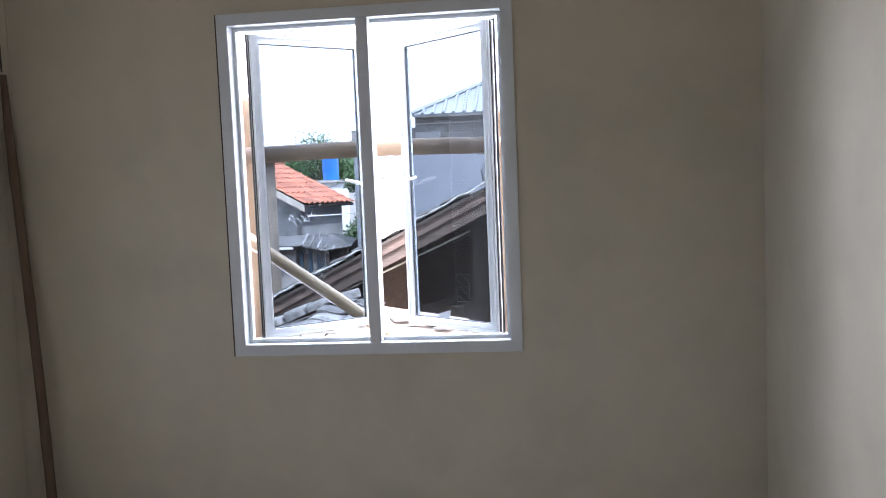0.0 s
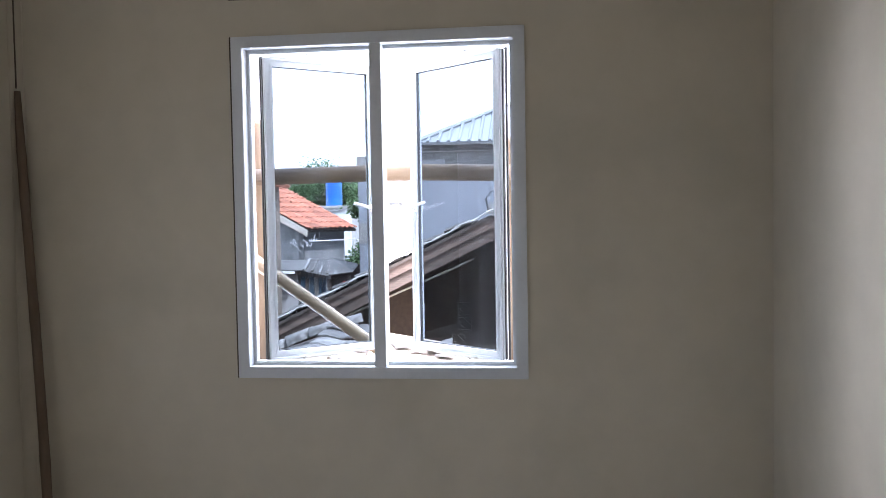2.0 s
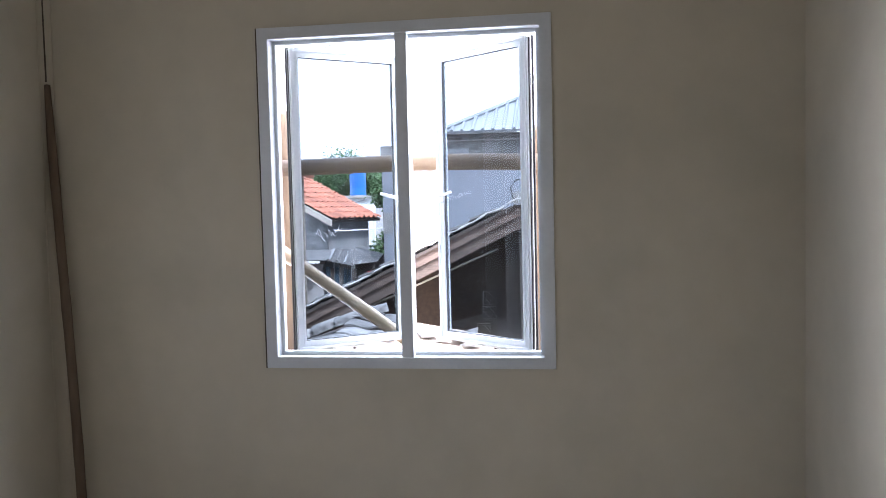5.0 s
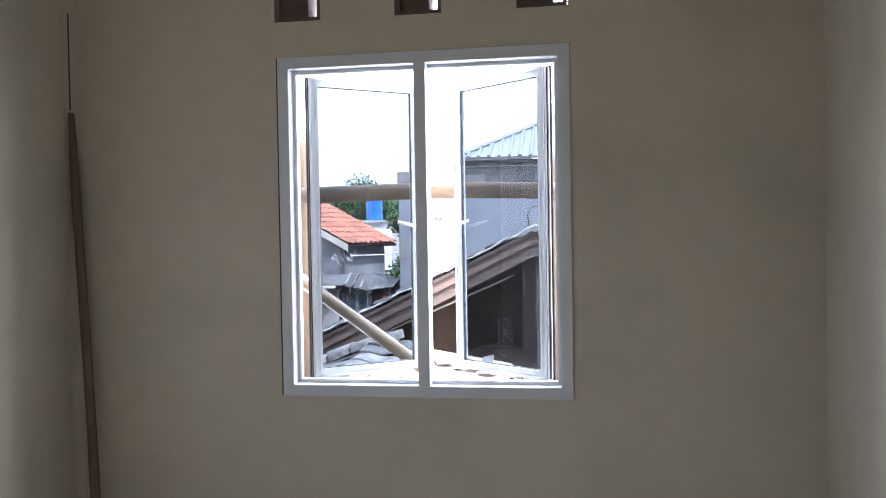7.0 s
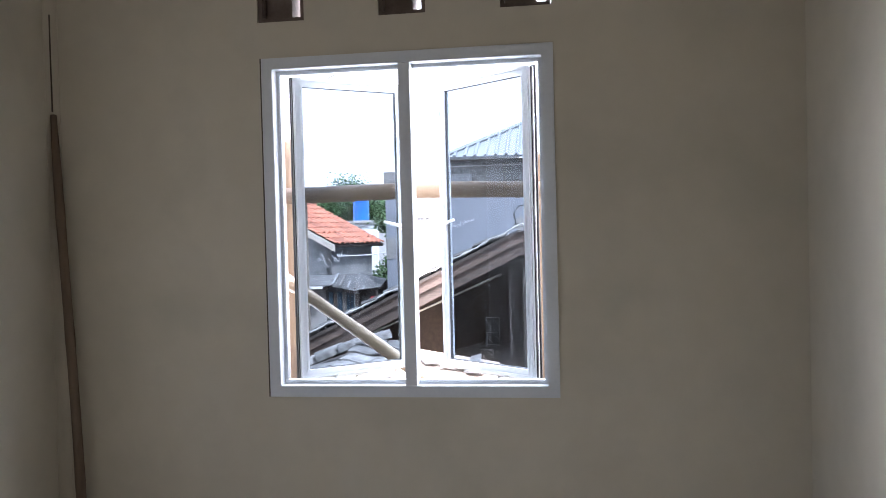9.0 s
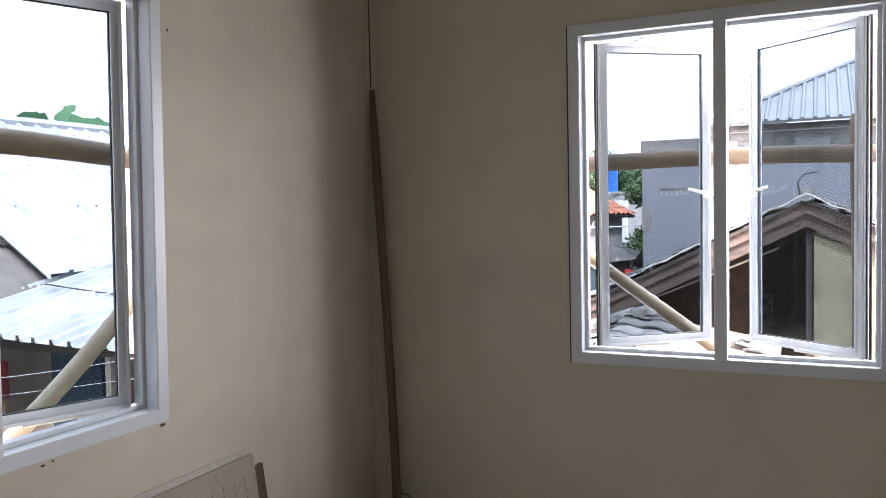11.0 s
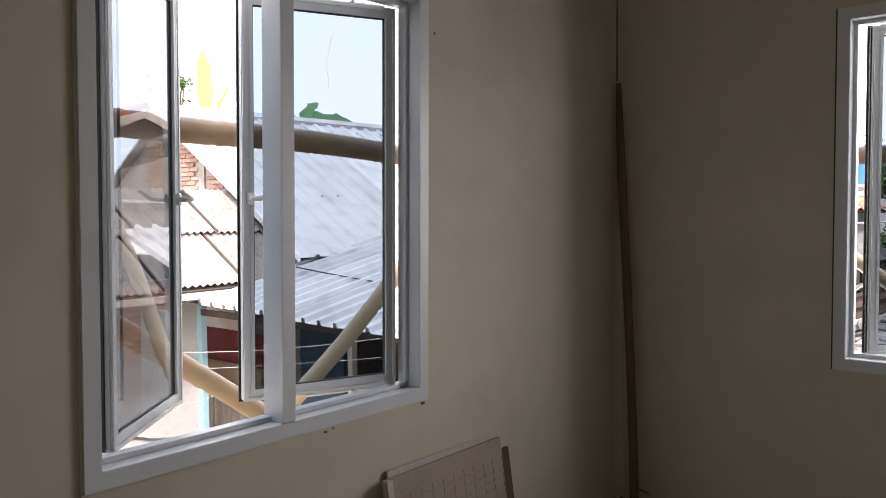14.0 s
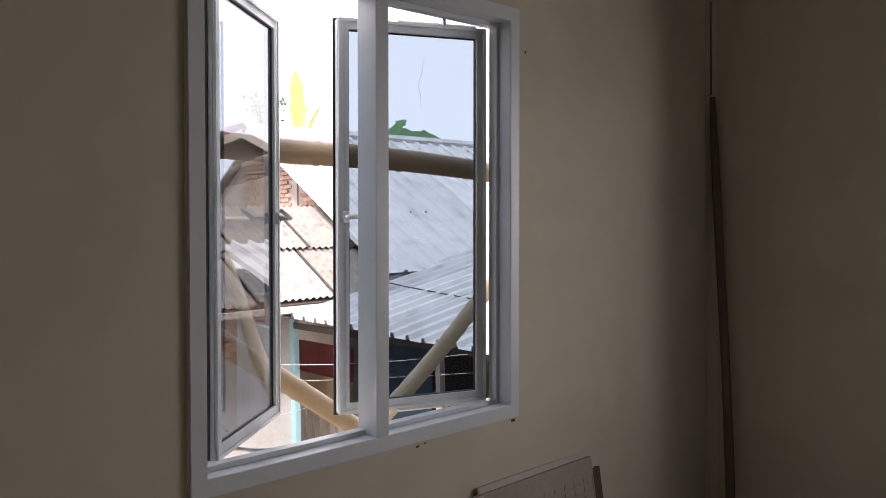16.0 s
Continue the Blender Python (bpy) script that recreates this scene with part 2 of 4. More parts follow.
def box(bm, x0, x1, y0, y1, z0, z1, m=None):
    v = [bm.verts.new((x, y, z)) for x in (x0, x1) for y in (y0, y1) for z in (z0, z1)]
    for f in ((0, 1, 3, 2), (4, 6, 7, 5), (0, 4, 5, 1), (2, 3, 7, 6), (0, 2, 6, 4), (1, 5, 7, 3)):
        bm.faces.new([v[i] for i in f])
    if m is not None:
        bmesh.ops.transform(bm, matrix=m, verts=v)
    return v


def boxed(*size, m=None, bevel=0.0):
    bm = bmesh.new()
    box(bm, *size, m=m)
    if bevel:
        bmesh.ops.bevel(bm, geom=bm.edges[:], offset=bevel, segments=2, affect="EDGES", profile=0.6)
    return bm


def tube(bm, points, radii, sides=10, cap=True):
    """A tube through the points with a radius at each."""
    rings = []
    pts = [Vector(p) for p in points]
    for i, p in enumerate(pts):
        d = (pts[min(i + 1, len(pts) - 1)] - pts[max(i - 1, 0)]).normalized()
        s = d.cross(Vector((0, 0, 1)) if abs(d.z) < 0.9 else Vector((1, 0, 0))).normalized()
        u = s.cross(d)
        rings.append([bm.verts.new(p + radii[i] * (math.cos(a) * s + math.sin(a) * u)) for a in [2 * math.pi * k / sides for k in range(sides)]])
    for a, b in zip(rings, rings[1:]):
        for k in range(sides):
            bm.faces.new((a[k], a[(k + 1) % sides], b[(k + 1) % sides], b[k]))
    if cap:
        bm.faces.new(rings[0][::-1])
        bm.faces.new(rings[-1])
    return bm


def ring_frame(x0, x1, z0, z1, w, y0, y1, bevel=0.0):
    """A rectangular frame of bars w wide, mitred at the corners."""
    bm = bmesh.new()
    loops = []
    for y in (y0, y1):
        for a in (0, w):
            loops.append([bm.verts.new(c) for c in ((x0 + a, y, z0 + a), (x1 - a, y, z0 + a), (x1 - a, y, z1 - a), (x0 + a, y, z1 - a))])
    o0, i0, o1, i1 = loops
    for a, b in ((o0, i0), (i0, i1), (i1, o1), (o1, o0)):
        for k in range(4):
            bm.faces.new((a[k], a[(k + 1) % 4], b[(k + 1) % 4], b[k]))
    if bevel:
        bmesh.ops.recalc_face_normals(bm, faces=bm.faces[:])
        bmesh.ops.bevel(bm, geom=bm.edges[:], offset=bevel, segments=2, affect="EDGES")
    return bm


def wall_with_holes(x0, x1, z0, z1, y0, y1, holes):
    """A slab along x with rectangular holes (x0, x1, z0, z1) cut through."""
    xs = sorted({x0, x1, *[h[0] for h in holes], *[h[1] for h in holes]})
    zs = sorted({z0, z1, *[h[2] for h in holes], *[h[3] for h in holes]})
    def solid(i, k):
        if not (0 <= i < len(xs) - 1 and 0 <= k < len(zs) - 1):
            return False
        cx, cz = (xs[i] + xs[i + 1]) / 2, (zs[k] + zs[k + 1]) / 2
        return not any(h[0] < cx < h[1] and h[2] < cz < h[3] for h in holes)
    bm = bmesh.new()
    cache = {}
    def v(x, y, z):
        key = (x, y, z)
        if key not in cache:
            cache[key] = bm.verts.new(key)
        return cache[key]
    for i in range(len(xs) - 1):
        for k in range(len(zs) - 1):
            if not solid(i, k):
                continue
            a, b, c, d = xs[i], xs[i + 1], zs[k], zs[k + 1]
            bm.faces.new((v(a, y0, c), v(b, y0, c), v(b, y0, d), v(a, y0, d)))
            bm.faces.new((v(a, y1, c), v(a, y1, d), v(b, y1, d), v(b, y1, c)))
            if not solid(i - 1, k):
                bm.faces.new((v(a, y0, c), v(a, y0, d), v(a, y1, d), v(a, y1, c)))
            if not solid(i + 1, k):
                bm.faces.new((v(b, y0, c), v(b, y1, c), v(b, y1, d), v(b, y0, d)))
            if not solid(i, k - 1):
                bm.faces.new((v(a, y0, c), v(a, y1, c), v(b, y1, c), v(b, y0, c)))
            if not solid(i, k + 1):
                bm.faces.new((v(a, y0, d), v(b, y0, d), v(b, y1, d), v(a, y1, d)))
    return bm


# ---- the room: window wall at y = 0, side window wall at x = 0 ----
FLOOR, CEIL, RIGHT, BACK, THICK = 0.09, 3.05, 2.975, -4.4, 0.13
WX0, WX1, WZ0, WZ1 = 0.986, 2.035, 0.949, 2.194      # clear opening of the front window
WEST_SKEW = 1.35                                     # the side wall is a little out of square
BY0, BY1, BZ0 = -2.357, -1.290, 0.937                # clear opening of the side window, along y, and its foot
LEAN = 0.020                                         # the side window and its opening stand out of plumb
FR = 0.044                                           # face width of the aluminium frame
VENTS = [(0.93, 1.12), (1.415, 1.60), (1.885, 2.075)]
VZ0, VZ1 = 2.38, 2.57

holes = [(WX0 - FR, WX1 + FR, WZ0 - FR, WZ1 + FR)] + [(a, b, VZ0, VZ1) for a, b in VENTS]
tagged(mesh_object("wall_north", wall_with_holes(-THICK, RIGHT + THICK, FLOOR - 0.2, CEIL + 0.1, 0, THICK, holes), M_WALL),
       "cream painted plaster wall with window and three vent holes", "wall", kind="structure")
tagged(mesh_object("wall_north_render", wall_with_holes(-THICK, RIGHT + THICK, FLOOR - 3.2, CEIL + 0.1, THICK + 0.003, THICK + 0.015, holes), M_BARE),
       "bare grey cement render on the outer face", "wall render", kind="structure")
bm = wall_with_holes(BACK - THICK, 0.06, FLOOR - 0.2, CEIL + 0.1, 0, THICK, [(BY0 - FR, BY1 + FR, BZ0 - FR, WZ1 + FR)])
for v in bm.verts:
    v.co.x += LEAN * (v.co.z - BZ0)
bmesh.ops.transform(bm, matrix=Matrix.Translation((-0.004, -1.9, 0)) @ pose(0, 0, 0, 0, 0, 90 - WEST_SKEW) @ Matrix.Translation((1.9, 0, 0)), verts=bm.verts[:])
tagged(mesh_object("wall_west", bm, M_WALL), "cream painted plaster wall with an open casement window", "wall", kind="structure")
tagged(mesh_object("wall_east", boxed(RIGHT, RIGHT + THICK, BACK - THICK, 0, FLOOR - 0.2, CEIL + 0.1), M_WALL), "plain cream painted plaster wall", "wall", kind="structure")
tagged(mesh_object("wall_south", boxed(-0.06, RIGHT, BACK - THICK, BACK, FLOOR - 0.2, CEIL + 0.1), M_WALL),
       "plain cream painted plaster wall", "wall", kind="structure")
tagged(mesh_object("floor", boxed(-0.12, RIGHT, BACK - THICK, 0, FLOOR - 0.19, FLOOR), M_FLOOR), "bare grey cement screed floor", "floor", kind="structure")
tagged(mesh_object("ceiling", boxed(-THICK, RIGHT + THICK, BACK - THICK, THICK, CEIL + 0.104, CEIL + 0.2), M_CEIL), "bare unpainted board ceiling", "ceiling", kind="structure")


# ---- casement windows ----
def casement_window(name, m, width, height, left_angle, right_angle, proud, label, side_handle, leaves, dark_side, thread=False):
    """An aluminium window with two outward casements. Local x along the wall from the opening's left side, y outwards, z up from the opening's foot."""
    win = thing(name, m, label, "window", kind="structure")
    part("window_frame", ring_frame(-FR, width + FR, -FR, height + FR, FR, -proud, 0.078, 0.002), M_ALU, win)
    part("sealant_gap", ring_frame(-FR - 0.0045, width + FR + 0.0045, -FR - 0.0045, height + FR + 0.0045, 0.004, -0.0035, 0.02), M_WALL, win, "plastered joint round the frame")
    x = -FR - 0.0055 if dark_side < 0 else width + FR + 0.001
    part("open_joint", boxed(x, x + 0.0045, -0.0055, 0.004, -FR, height + FR), M_SEAM, win, "dark gap along one side of the frame")
    part("frame_stop", ring_frame(0.0005, width - 0.0005, 0.0005, height - 0.0005, 0.014, 0.042, 0.076, 0.001), M_ALU, win)
    c = width / 2
    mull = boxed(c - 0.023, c + 0.023, -proud + 0.001, 0.077, 0.001, height - 0.001, bevel=0.002)
    part("mullion", mull, M_ALU, win)
    for sgn, ang, hinge, sw in ((1, left_angle, 0.050, leaves[0]), (-1, right_angle, width - leaves[2], leaves[1])):
        hm = pose(hinge, 0.086, 0.012, 0, 0, ang if sgn > 0 else 180 - ang)
        sh, fl = height - 0.032, 0.030
        sash = part("sash", ring_frame(0, sw, 0, sh, fl, -0.018, 0.018, 0.003), M_ALU, win, "white aluminium casement swung outwards")
        sash.matrix_local = hm
        inner = -0.02 if sgn > 0 else 0.02                       # side that faces the room
        part("glazing_bead", ring_frame(fl - 0.006, sw - fl + 0.006, fl - 0.006, sh - fl + 0.006, 0.010, min(inner, inner * 0.55), max(inner, inner * 0.55)), M_ALU, sash)
        part("sash_lip", ring_frame(0.001, sw - 0.001, 0.001, sh - 0.001, 0.010, min(inner, inner * 1.25) + (0.0008 if inner > 0 else 0), max(inner, inner * 1.25) - (0.0008 if inner < 0 else 0)), M_ALU, sash)
        gy = inner * 0.35                                        # the pane sits close behind the bead
        part("gasket", ring_frame(fl + 0.0045, sw - fl - 0.0045, fl + 0.0045, sh - fl - 0.0045, 0.003, gy - 0.005, gy + 0.005), M_RUBBER, sash)
        part("weather_seal", ring_frame(-0.0065, sw + 0.0065, -0.0065, sh + 0.0065, 0.009, *((0.0185, 0.0225) if sgn > 0 else (-0.0225, -0.0185))), M_RUBBER, sash)
        part("hinge_gasket", boxed(-0.0045, -0.0005, -0.004, 0.004, 0.004, sh - 0.004), M_RUBBER, sash)
        pane = part("pane", boxed(fl, sw - fl, gy - 0.0025, gy + 0.0025, fl, sh - fl), M_GLASS, sash, "smoke tinted glass pane")
        pane.visible_shadow = False
        pane.data.materials.append(M_GLASSBODY)
        for poly in pane.data.polygons:                          # the room's side carries the gloss
            poly.material_index = 0 if poly.normal.y * inner > 0.5 * abs(inner) else 1
        if thread and sgn < 0:
            tb = bmesh.new()
            tube(tb, [(0.207 + 0.024 * math.sin(k * 0.16) + 0.003 * math.sin(k * 0.9), gy + 0.004, 1.13 - 0.011 * k) for k in range(17)], [0.00035] * 17, 5)
            part("thread", tb, M_BLACKWIRE, sash, "thin dark thread stuck to the pane")
        # lever handle on the free stile, on the room's side
        hb = boxed(sw - 0.034, sw - 0.012, *((inner - 0.012, inner) if inner < 0 else (inner, inner + 0.012)), sh / 2 - 0.018, sh / 2 + 0.018, bevel=0.004)
        mat = M_GREYH if side_handle and sgn > 0 else M_PLASTIC
        plate = part("handle_plate", hb, mat, sash)
        out = -1 if inner < 0 else 1
        lv = bmesh.new()
        y0 = inner + out * 0.012
        tube(lv, [(sw - 0.023, y0, sh / 2), (sw - 0.023, y0 + out * 0.03, sh / 2), (sw - 0.04, y0 + out * 0.038, sh / 2 + 0.001), (sw - 0.125, y0 + out * 0.036, sh / 2 + 0.022)],
             [0.008, 0.008, 0.008, 0.006], 8)
        part("lever", lv, mat, plate, smooth=True)
        # friction stays at head and foot
        for z, nm in ((sh + 0.006, "head_stay"), (-0.008, "foot_stay")):
            a = hm @ Vector((0.15, 0, z))
            b = Vector((hinge + sgn * 0.19, 0.074, a.z))
            st = bmesh.new()
            tube(st, [b, (a + b) / 2 + Vector((sgn * -0.01, 0.0, 0)), a], [0.006, 0.006, 0.006], 6)
            tube(st, [hm @ Vector((0.03, 0, z)), hm @ Vector((0.30, 0, z))], [0.006, 0.006], 6)
            part(nm, st, M_STEEL, win)
    return win


casement_window("window_1", pose(WX0, 0, WZ0), WX1 - WX0, WZ1 - WZ0, 37, 37.5, 0.008,
                "white aluminium twin casement window standing open outwards", False, (0.484, 0.497, 0.042), -1)
side_window = casement_window("window_2", Matrix.Translation((-0.004, -1.9, BZ0)) @ pose(0, 0, 0, 0, 0, 90 - 0.6 * WEST_SKEW) @ Matrix.Translation((BY0 + 1.9, 0, 0)), BY1 - BY0, WZ1 - BZ0, 40.5, 21, 0.009,
                "white aluminium twin casement window with both leaves open", True, (0.5, 0.5, 0.030), 1, True)


# the frame and its leaves follow the leaning opening
lean_over = Matrix.Identity(4)
lean_over[0][2] = LEAN
for ob in side_window.children_recursive:
    m = ob.matrix_basis if ob.parent == side_window else ob.parent.matrix_basis @ ob.matrix_basis
    if ob.parent != side_window and ob.parent.parent != side_window:
        m = ob.parent.parent.matrix_basis @ m
    ob.data.transform(m.inverted() @ lean_over @ m)


# ---- concrete vent blocks above the front window ----
def vent_block(x0, x1):
    v = thing("vent_block", pose(x0, 0, VZ0), "brown unpainted concrete vent block set in the wall", "vent", "vent blocks over the window")
    w, h = x1 - x0, VZ1 - VZ0
    part("block_frame", ring_frame(0.001, w - 0.001, 0.001, h - 0.001, 0.016, 0.012, THICK - 0.002), M_ROSTER, v)
    part("upright_web", boxed(w * 0.66, w * 0.72, 0.02, THICK - 0.004, 0.017, h - 0.017), M_ROSTER, v)
    part("slanted_web", boxed(0.017, w * 0.66, 0.055, 0.07, 0.027, h - 0.017), M_ROSTER, v)
    return v


for a, b in VENTS:
    vent_block(a, b)

# ---- stick in the corner, with the gap in the plaster over it ----
stick = thing("bamboo_stick", pose(0.185, -0.10, FLOOR), "long thin worn bamboo stick leaning in the room corner", "stick")
bm = bmesh.new()
top = Vector((-0.113, 0.07, 1.965))
pts, rad = [], []
for i in range(25):
    s = i / 24
    pts.append(top * s + Vector((0.006 * math.sin(5 * s), 0, 0)))
    rad.append((0.0195 - 0.002 * s) * (1.08 if i in (6, 13, 19) else 1.0) * min(1.0, 0.68 + (24 - i) * 0.11))
tube(bm, pts, rad, 12)
part("pole", bm, M_STICK, stick, smooth=True)
bm = bmesh.new()
tube(bm, [(-0.02, 0.01, 0.21), (0.03, 0.02, 0.205), (0.055, 0.02, 0.195)], [0.004, 0.003, 0.002], 6)
part("twig_stub", bm, M_STICK, stick)
bm = bmesh.new()
z = 2.07
while z < CEIL:
    step = random.uniform(0.05, 0.12)
    if z < 2.20 or 2.32 < z < 2.42 or random.random() < 0.35:
        box(bm, 0.0485, 0.0505 + random.uniform(0.0005, 0.002), -0.0135 - random.uniform(0.001, 0.003), -0.004, z, z + step)
    z += step
# plaster worked into the corner, a finger's width either side
def corner_plaster(x0, xm, x1, reach):
    fil = bmesh.new()
    rows = []
    for i in range(13):
        a = i / 12
        x, y = x0 * (1 - a) ** 2 + 2 * xm * a * (1 - a) + x1 * a * a, -reach * (1 - a) ** 2
        rows.append([fil.verts.new((x, y - 0.0005, zz)) for zz in (FLOOR, CEIL + 0.1)])
    for a, b in zip(rows, rows[1:]):
        fil.faces.new((a[0], b[0], b[1], a[1]))
    back = [fil.verts.new((xm + 2 * (x0 - x1) * 0.5, 0.02, zz)) for zz in (FLOOR, CEIL + 0.1)]
    fil.faces.new((rows[0][0], rows[0][1], back[1], back[0]))
    fil.faces.new((rows[-1][0], back[0], back[1], rows[-1][1]))
    tagged(mesh_object("trim_corner_plaster", fil, M_WALL, smooth=True), "cream plaster rounded into the room corner", "plaster", kind="structure")


corner_plaster(0.040, 0.042, 0.078, 0.042)
tagged(mesh_object("trim_corner_crack", bm, M_SEAM), "dark ragged crack in the plaster of the corner", "crack", kind="structure")

# ---- leaning floor tiles ----
def leaning_tiles():
    t = thing("floor_tile_stack", pose(0, 0, FLOOR), "large floor tiles leaning with waffled backs outwards", "floor tile")
    S, H = 0.60, 0.60
    for k, (off, shift, rise, mat) in enumerate(((0.012, 0.0, 0.018, M_TILEFACE), (0.026, -0.03, 0.0, M_TILEBACK))):
        bm = bmesh.new()
        box(bm, 0, 0.010, 0, S, 0, H)
        if k == 1:
            # recessed square cells between raised ribs
            r, nu, nv = 0.0045, 11, 20
            cu = [0.0] + [c for i in range(nu) for c in ((i * S / nu + r), ((i + 1) * S / nu - r))] + [S]
            cv = [0.0] + [c for i in range(nv) for c in ((i * H / nv + r), ((i + 1) * H / nv - r))] + [H]
            grid = [[[bm.verts.new((0.0105 + dx, y, z)) for dx in (0.0, 0.0022)] for z in cv] for y in cu]
            for a in range(len(cu) - 1):
                for b in range(len(cv) - 1):
                    low = a % 2 == 1 and b % 2 == 1 and b < len(cv) - 6
                    k = 0 if low else 1
                    bm.faces.new((grid[a][b][k], grid[a + 1][b][k], grid[a + 1][b + 1][k], grid[a][b + 1][k]))
                    if low:
                        ring = (grid[a][b], grid[a + 1][b], grid[a + 1][b + 1], grid[a][b + 1])
                        for q in range(4):
                            u, w = ring[q], ring[(q + 1) % 4]
                            bm.faces.new((u[0], w[0], w[1], u[1]))
            bmesh.ops.delete(bm, geom=[v for v in bm.verts if not v.link_faces], context="VERTS")
        mm = Matrix.Translation((0.085 + off, -1.455 + shift, rise * 0)) @ pose(0, 0, 0, 0, -8.0, 0) @ Matrix.Translation((0, 0, rise))
        bmesh.ops.transform(bm, matrix=mm, verts=bm.verts[:])
        part("tile", bm, mat, t)
    bm = bmesh.new()
    box(bm, -0.012, 0.012, 0.60, 0.648, 0, 0.55)
    bmesh.ops.transform(bm, matrix=Matrix.Translation((0.10, -1.475, 0)) @ pose(0, 0, 0, 0, -8.0, 0), verts=bm.verts[:])
    part("carton_flap", bm, M_CARTON, t, "dark brown torn carton")
    bm = bmesh.new()
    box(bm, 0, 0.025, -0.012, 0.012, 0.50, 0.60)
    bmesh.ops.transform(bm, matrix=Matrix.Translation((0.115, -1.48, 0)) @ pose(0, 0, 0, 0, -8.0, 0), verts=bm.verts[:])
    part("corner_strip", bm, M_TILEFACE, t, "white plastic corner strip")


leaning_tiles()

# dark sack heap in the corner
bm = bmesh.new()
bmesh.ops.create_icosphere(bm, subdivisions=4, radius=1.0)
for v in bm.verts:
    d = noise.noise(v.co * 2.2) * 0.28 + noise.noise(v.co * 6) * 0.1
    v.co *= 1 + d
    v.co = Vector((v.co.x * 0.16, v.co.y * 0.09, max(v.co.z * 0.13, -0.03)))
    v.co += Vector((0.17, -0.13, FLOOR + 0.03))
tagged(mesh_object("sack", bm, M_RUBBLE, smooth=True), "crumpled dark sack on the floor in the corner", "sack")


# ---- bamboo scaffold outside both windows ----
def bamboo_pole(a, b, r, label, group="bamboo scaffold poles", material=None):
    a, b = Vector(a), Vector(b)
    length = (b - a).length
    bm = bmesh.new()
    n = max(8, int(length / 0.025))
    nodes = {int(n * (i + 0.5) / max(1, round(length / 0.42))) for i in range(max(1, round(length / 0.42)))}
    pts = [Vector((length * i / n, 0.008 * math.sin(i * 0.146), 0.006 * math.sin(i * 0.096 + 1))) for i in range(n + 1)]
    rad = [r * (1.055 if i in nodes else 0.97 if i - 1 in nodes or i + 1 in nodes else 1.0) * (1.04 - 0.08 * i / n) for i in range(n + 1)]
    tube(bm, pts, rad, 14)
    ob = mesh_object("bamboo_pole", bm, material or M_BAMBOO, smooth=True)
    ob.matrix_world = Matrix.Translation(a) @ (b - a).to_track_quat("X", "Z").to_matrix().to_4x4()
    return tagged(ob, label, "bamboo pole", group)


GROUND = -3.2
bamboo_pole((-0.3, 0.75, 1.75), (2.9, 0.75, 1.725), 0.040, "thick pale bamboo scaffold pole lying across")
bamboo_pole((0.755, 0.83, GROUND), (0.755, 0.83, 2.02), 0.036, "upright pale bamboo scaffold pole")
bamboo_pole((2.005, 0.83, GROUND), (2.005, 0.83, 1.90), 0.040, "upright pale bamboo scaffold pole")
bamboo_pole((0.06, 0.672, 1.877), (1.62, 0.672, 0.717), 0.031, "slanting pale bamboo brace", material=M_PALEBAMBOO)
bamboo_pole((-0.75, -2.9, 1.86), (-0.75, 0.3, 1.735), 0.046, "thick brownish bamboo scaffold pole lying across")
bamboo_pole((-0.670, -2.95, 1.897), (-0.670, -1.1, 0.527), 0.038, "slanting pale bamboo brace", material=M_PALEBAMBOO)
bamboo_pole((-0.700, 0.06, 1.765), (-0.700, -1.7, 0.42), 0.034, "slanting bleached pale bamboo brace", material=M_BLEACHED)
bamboo_pole((-0.826, 0.17, GROUND), (-0.826, 0.17, 2.3), 0.034, "upright pale bamboo scaffold pole")

# ---- ground ----
bm = bmesh.new()
bmesh.ops.create_grid(bm, x_segments=40, y_segments=40, size=900)
for v in bm.verts:
    v.co.z = GROUND
tagged(mesh_object("ground", bm, M_GROUND), "dusty earth yard between the houses", "ground", kind="structure")


# ---- roof helpers ----
def corrugated(width, length, pitch, depth, trapezoid=False, thick=0.004, samples=6):
    """A profiled sheet: ribs along y, x across the ribs, from the eave y = 0 upwards."""
    bm = bmesh.new()
    n = max(2, int(round(width / pitch)))
    xs = []
    for i in range(n):
        if trapezoid:
            xs += [((i + a) * width / n, b) for a, b in ((0.0, 0), (0.70, 0), (0.76, 1), (0.92, 1), (0.98, 0))]
        else:
            xs += [((i + k / samples) * width / n, 0.5 - 0.5 * math.cos(2 * math.pi * k / samples)) for k in range(samples)]
    xs.append((width, 0))
    rows = []
    for y in (0, length):
        for dz in (0, -thick):
            rows.append([bm.verts.new((x, y, hh * depth + dz)) for x, hh in xs])
    a, b, c, d = rows
    for k in range(len(xs) - 1):
        bm.faces.new((a[k], a[k + 1], c[k + 1], c[k]))
        bm.faces.new((b[k], d[k], d[k + 1], b[k + 1]))
        bm.faces.new((a[k], b[k], b[k + 1], a[k + 1]))
    return bm


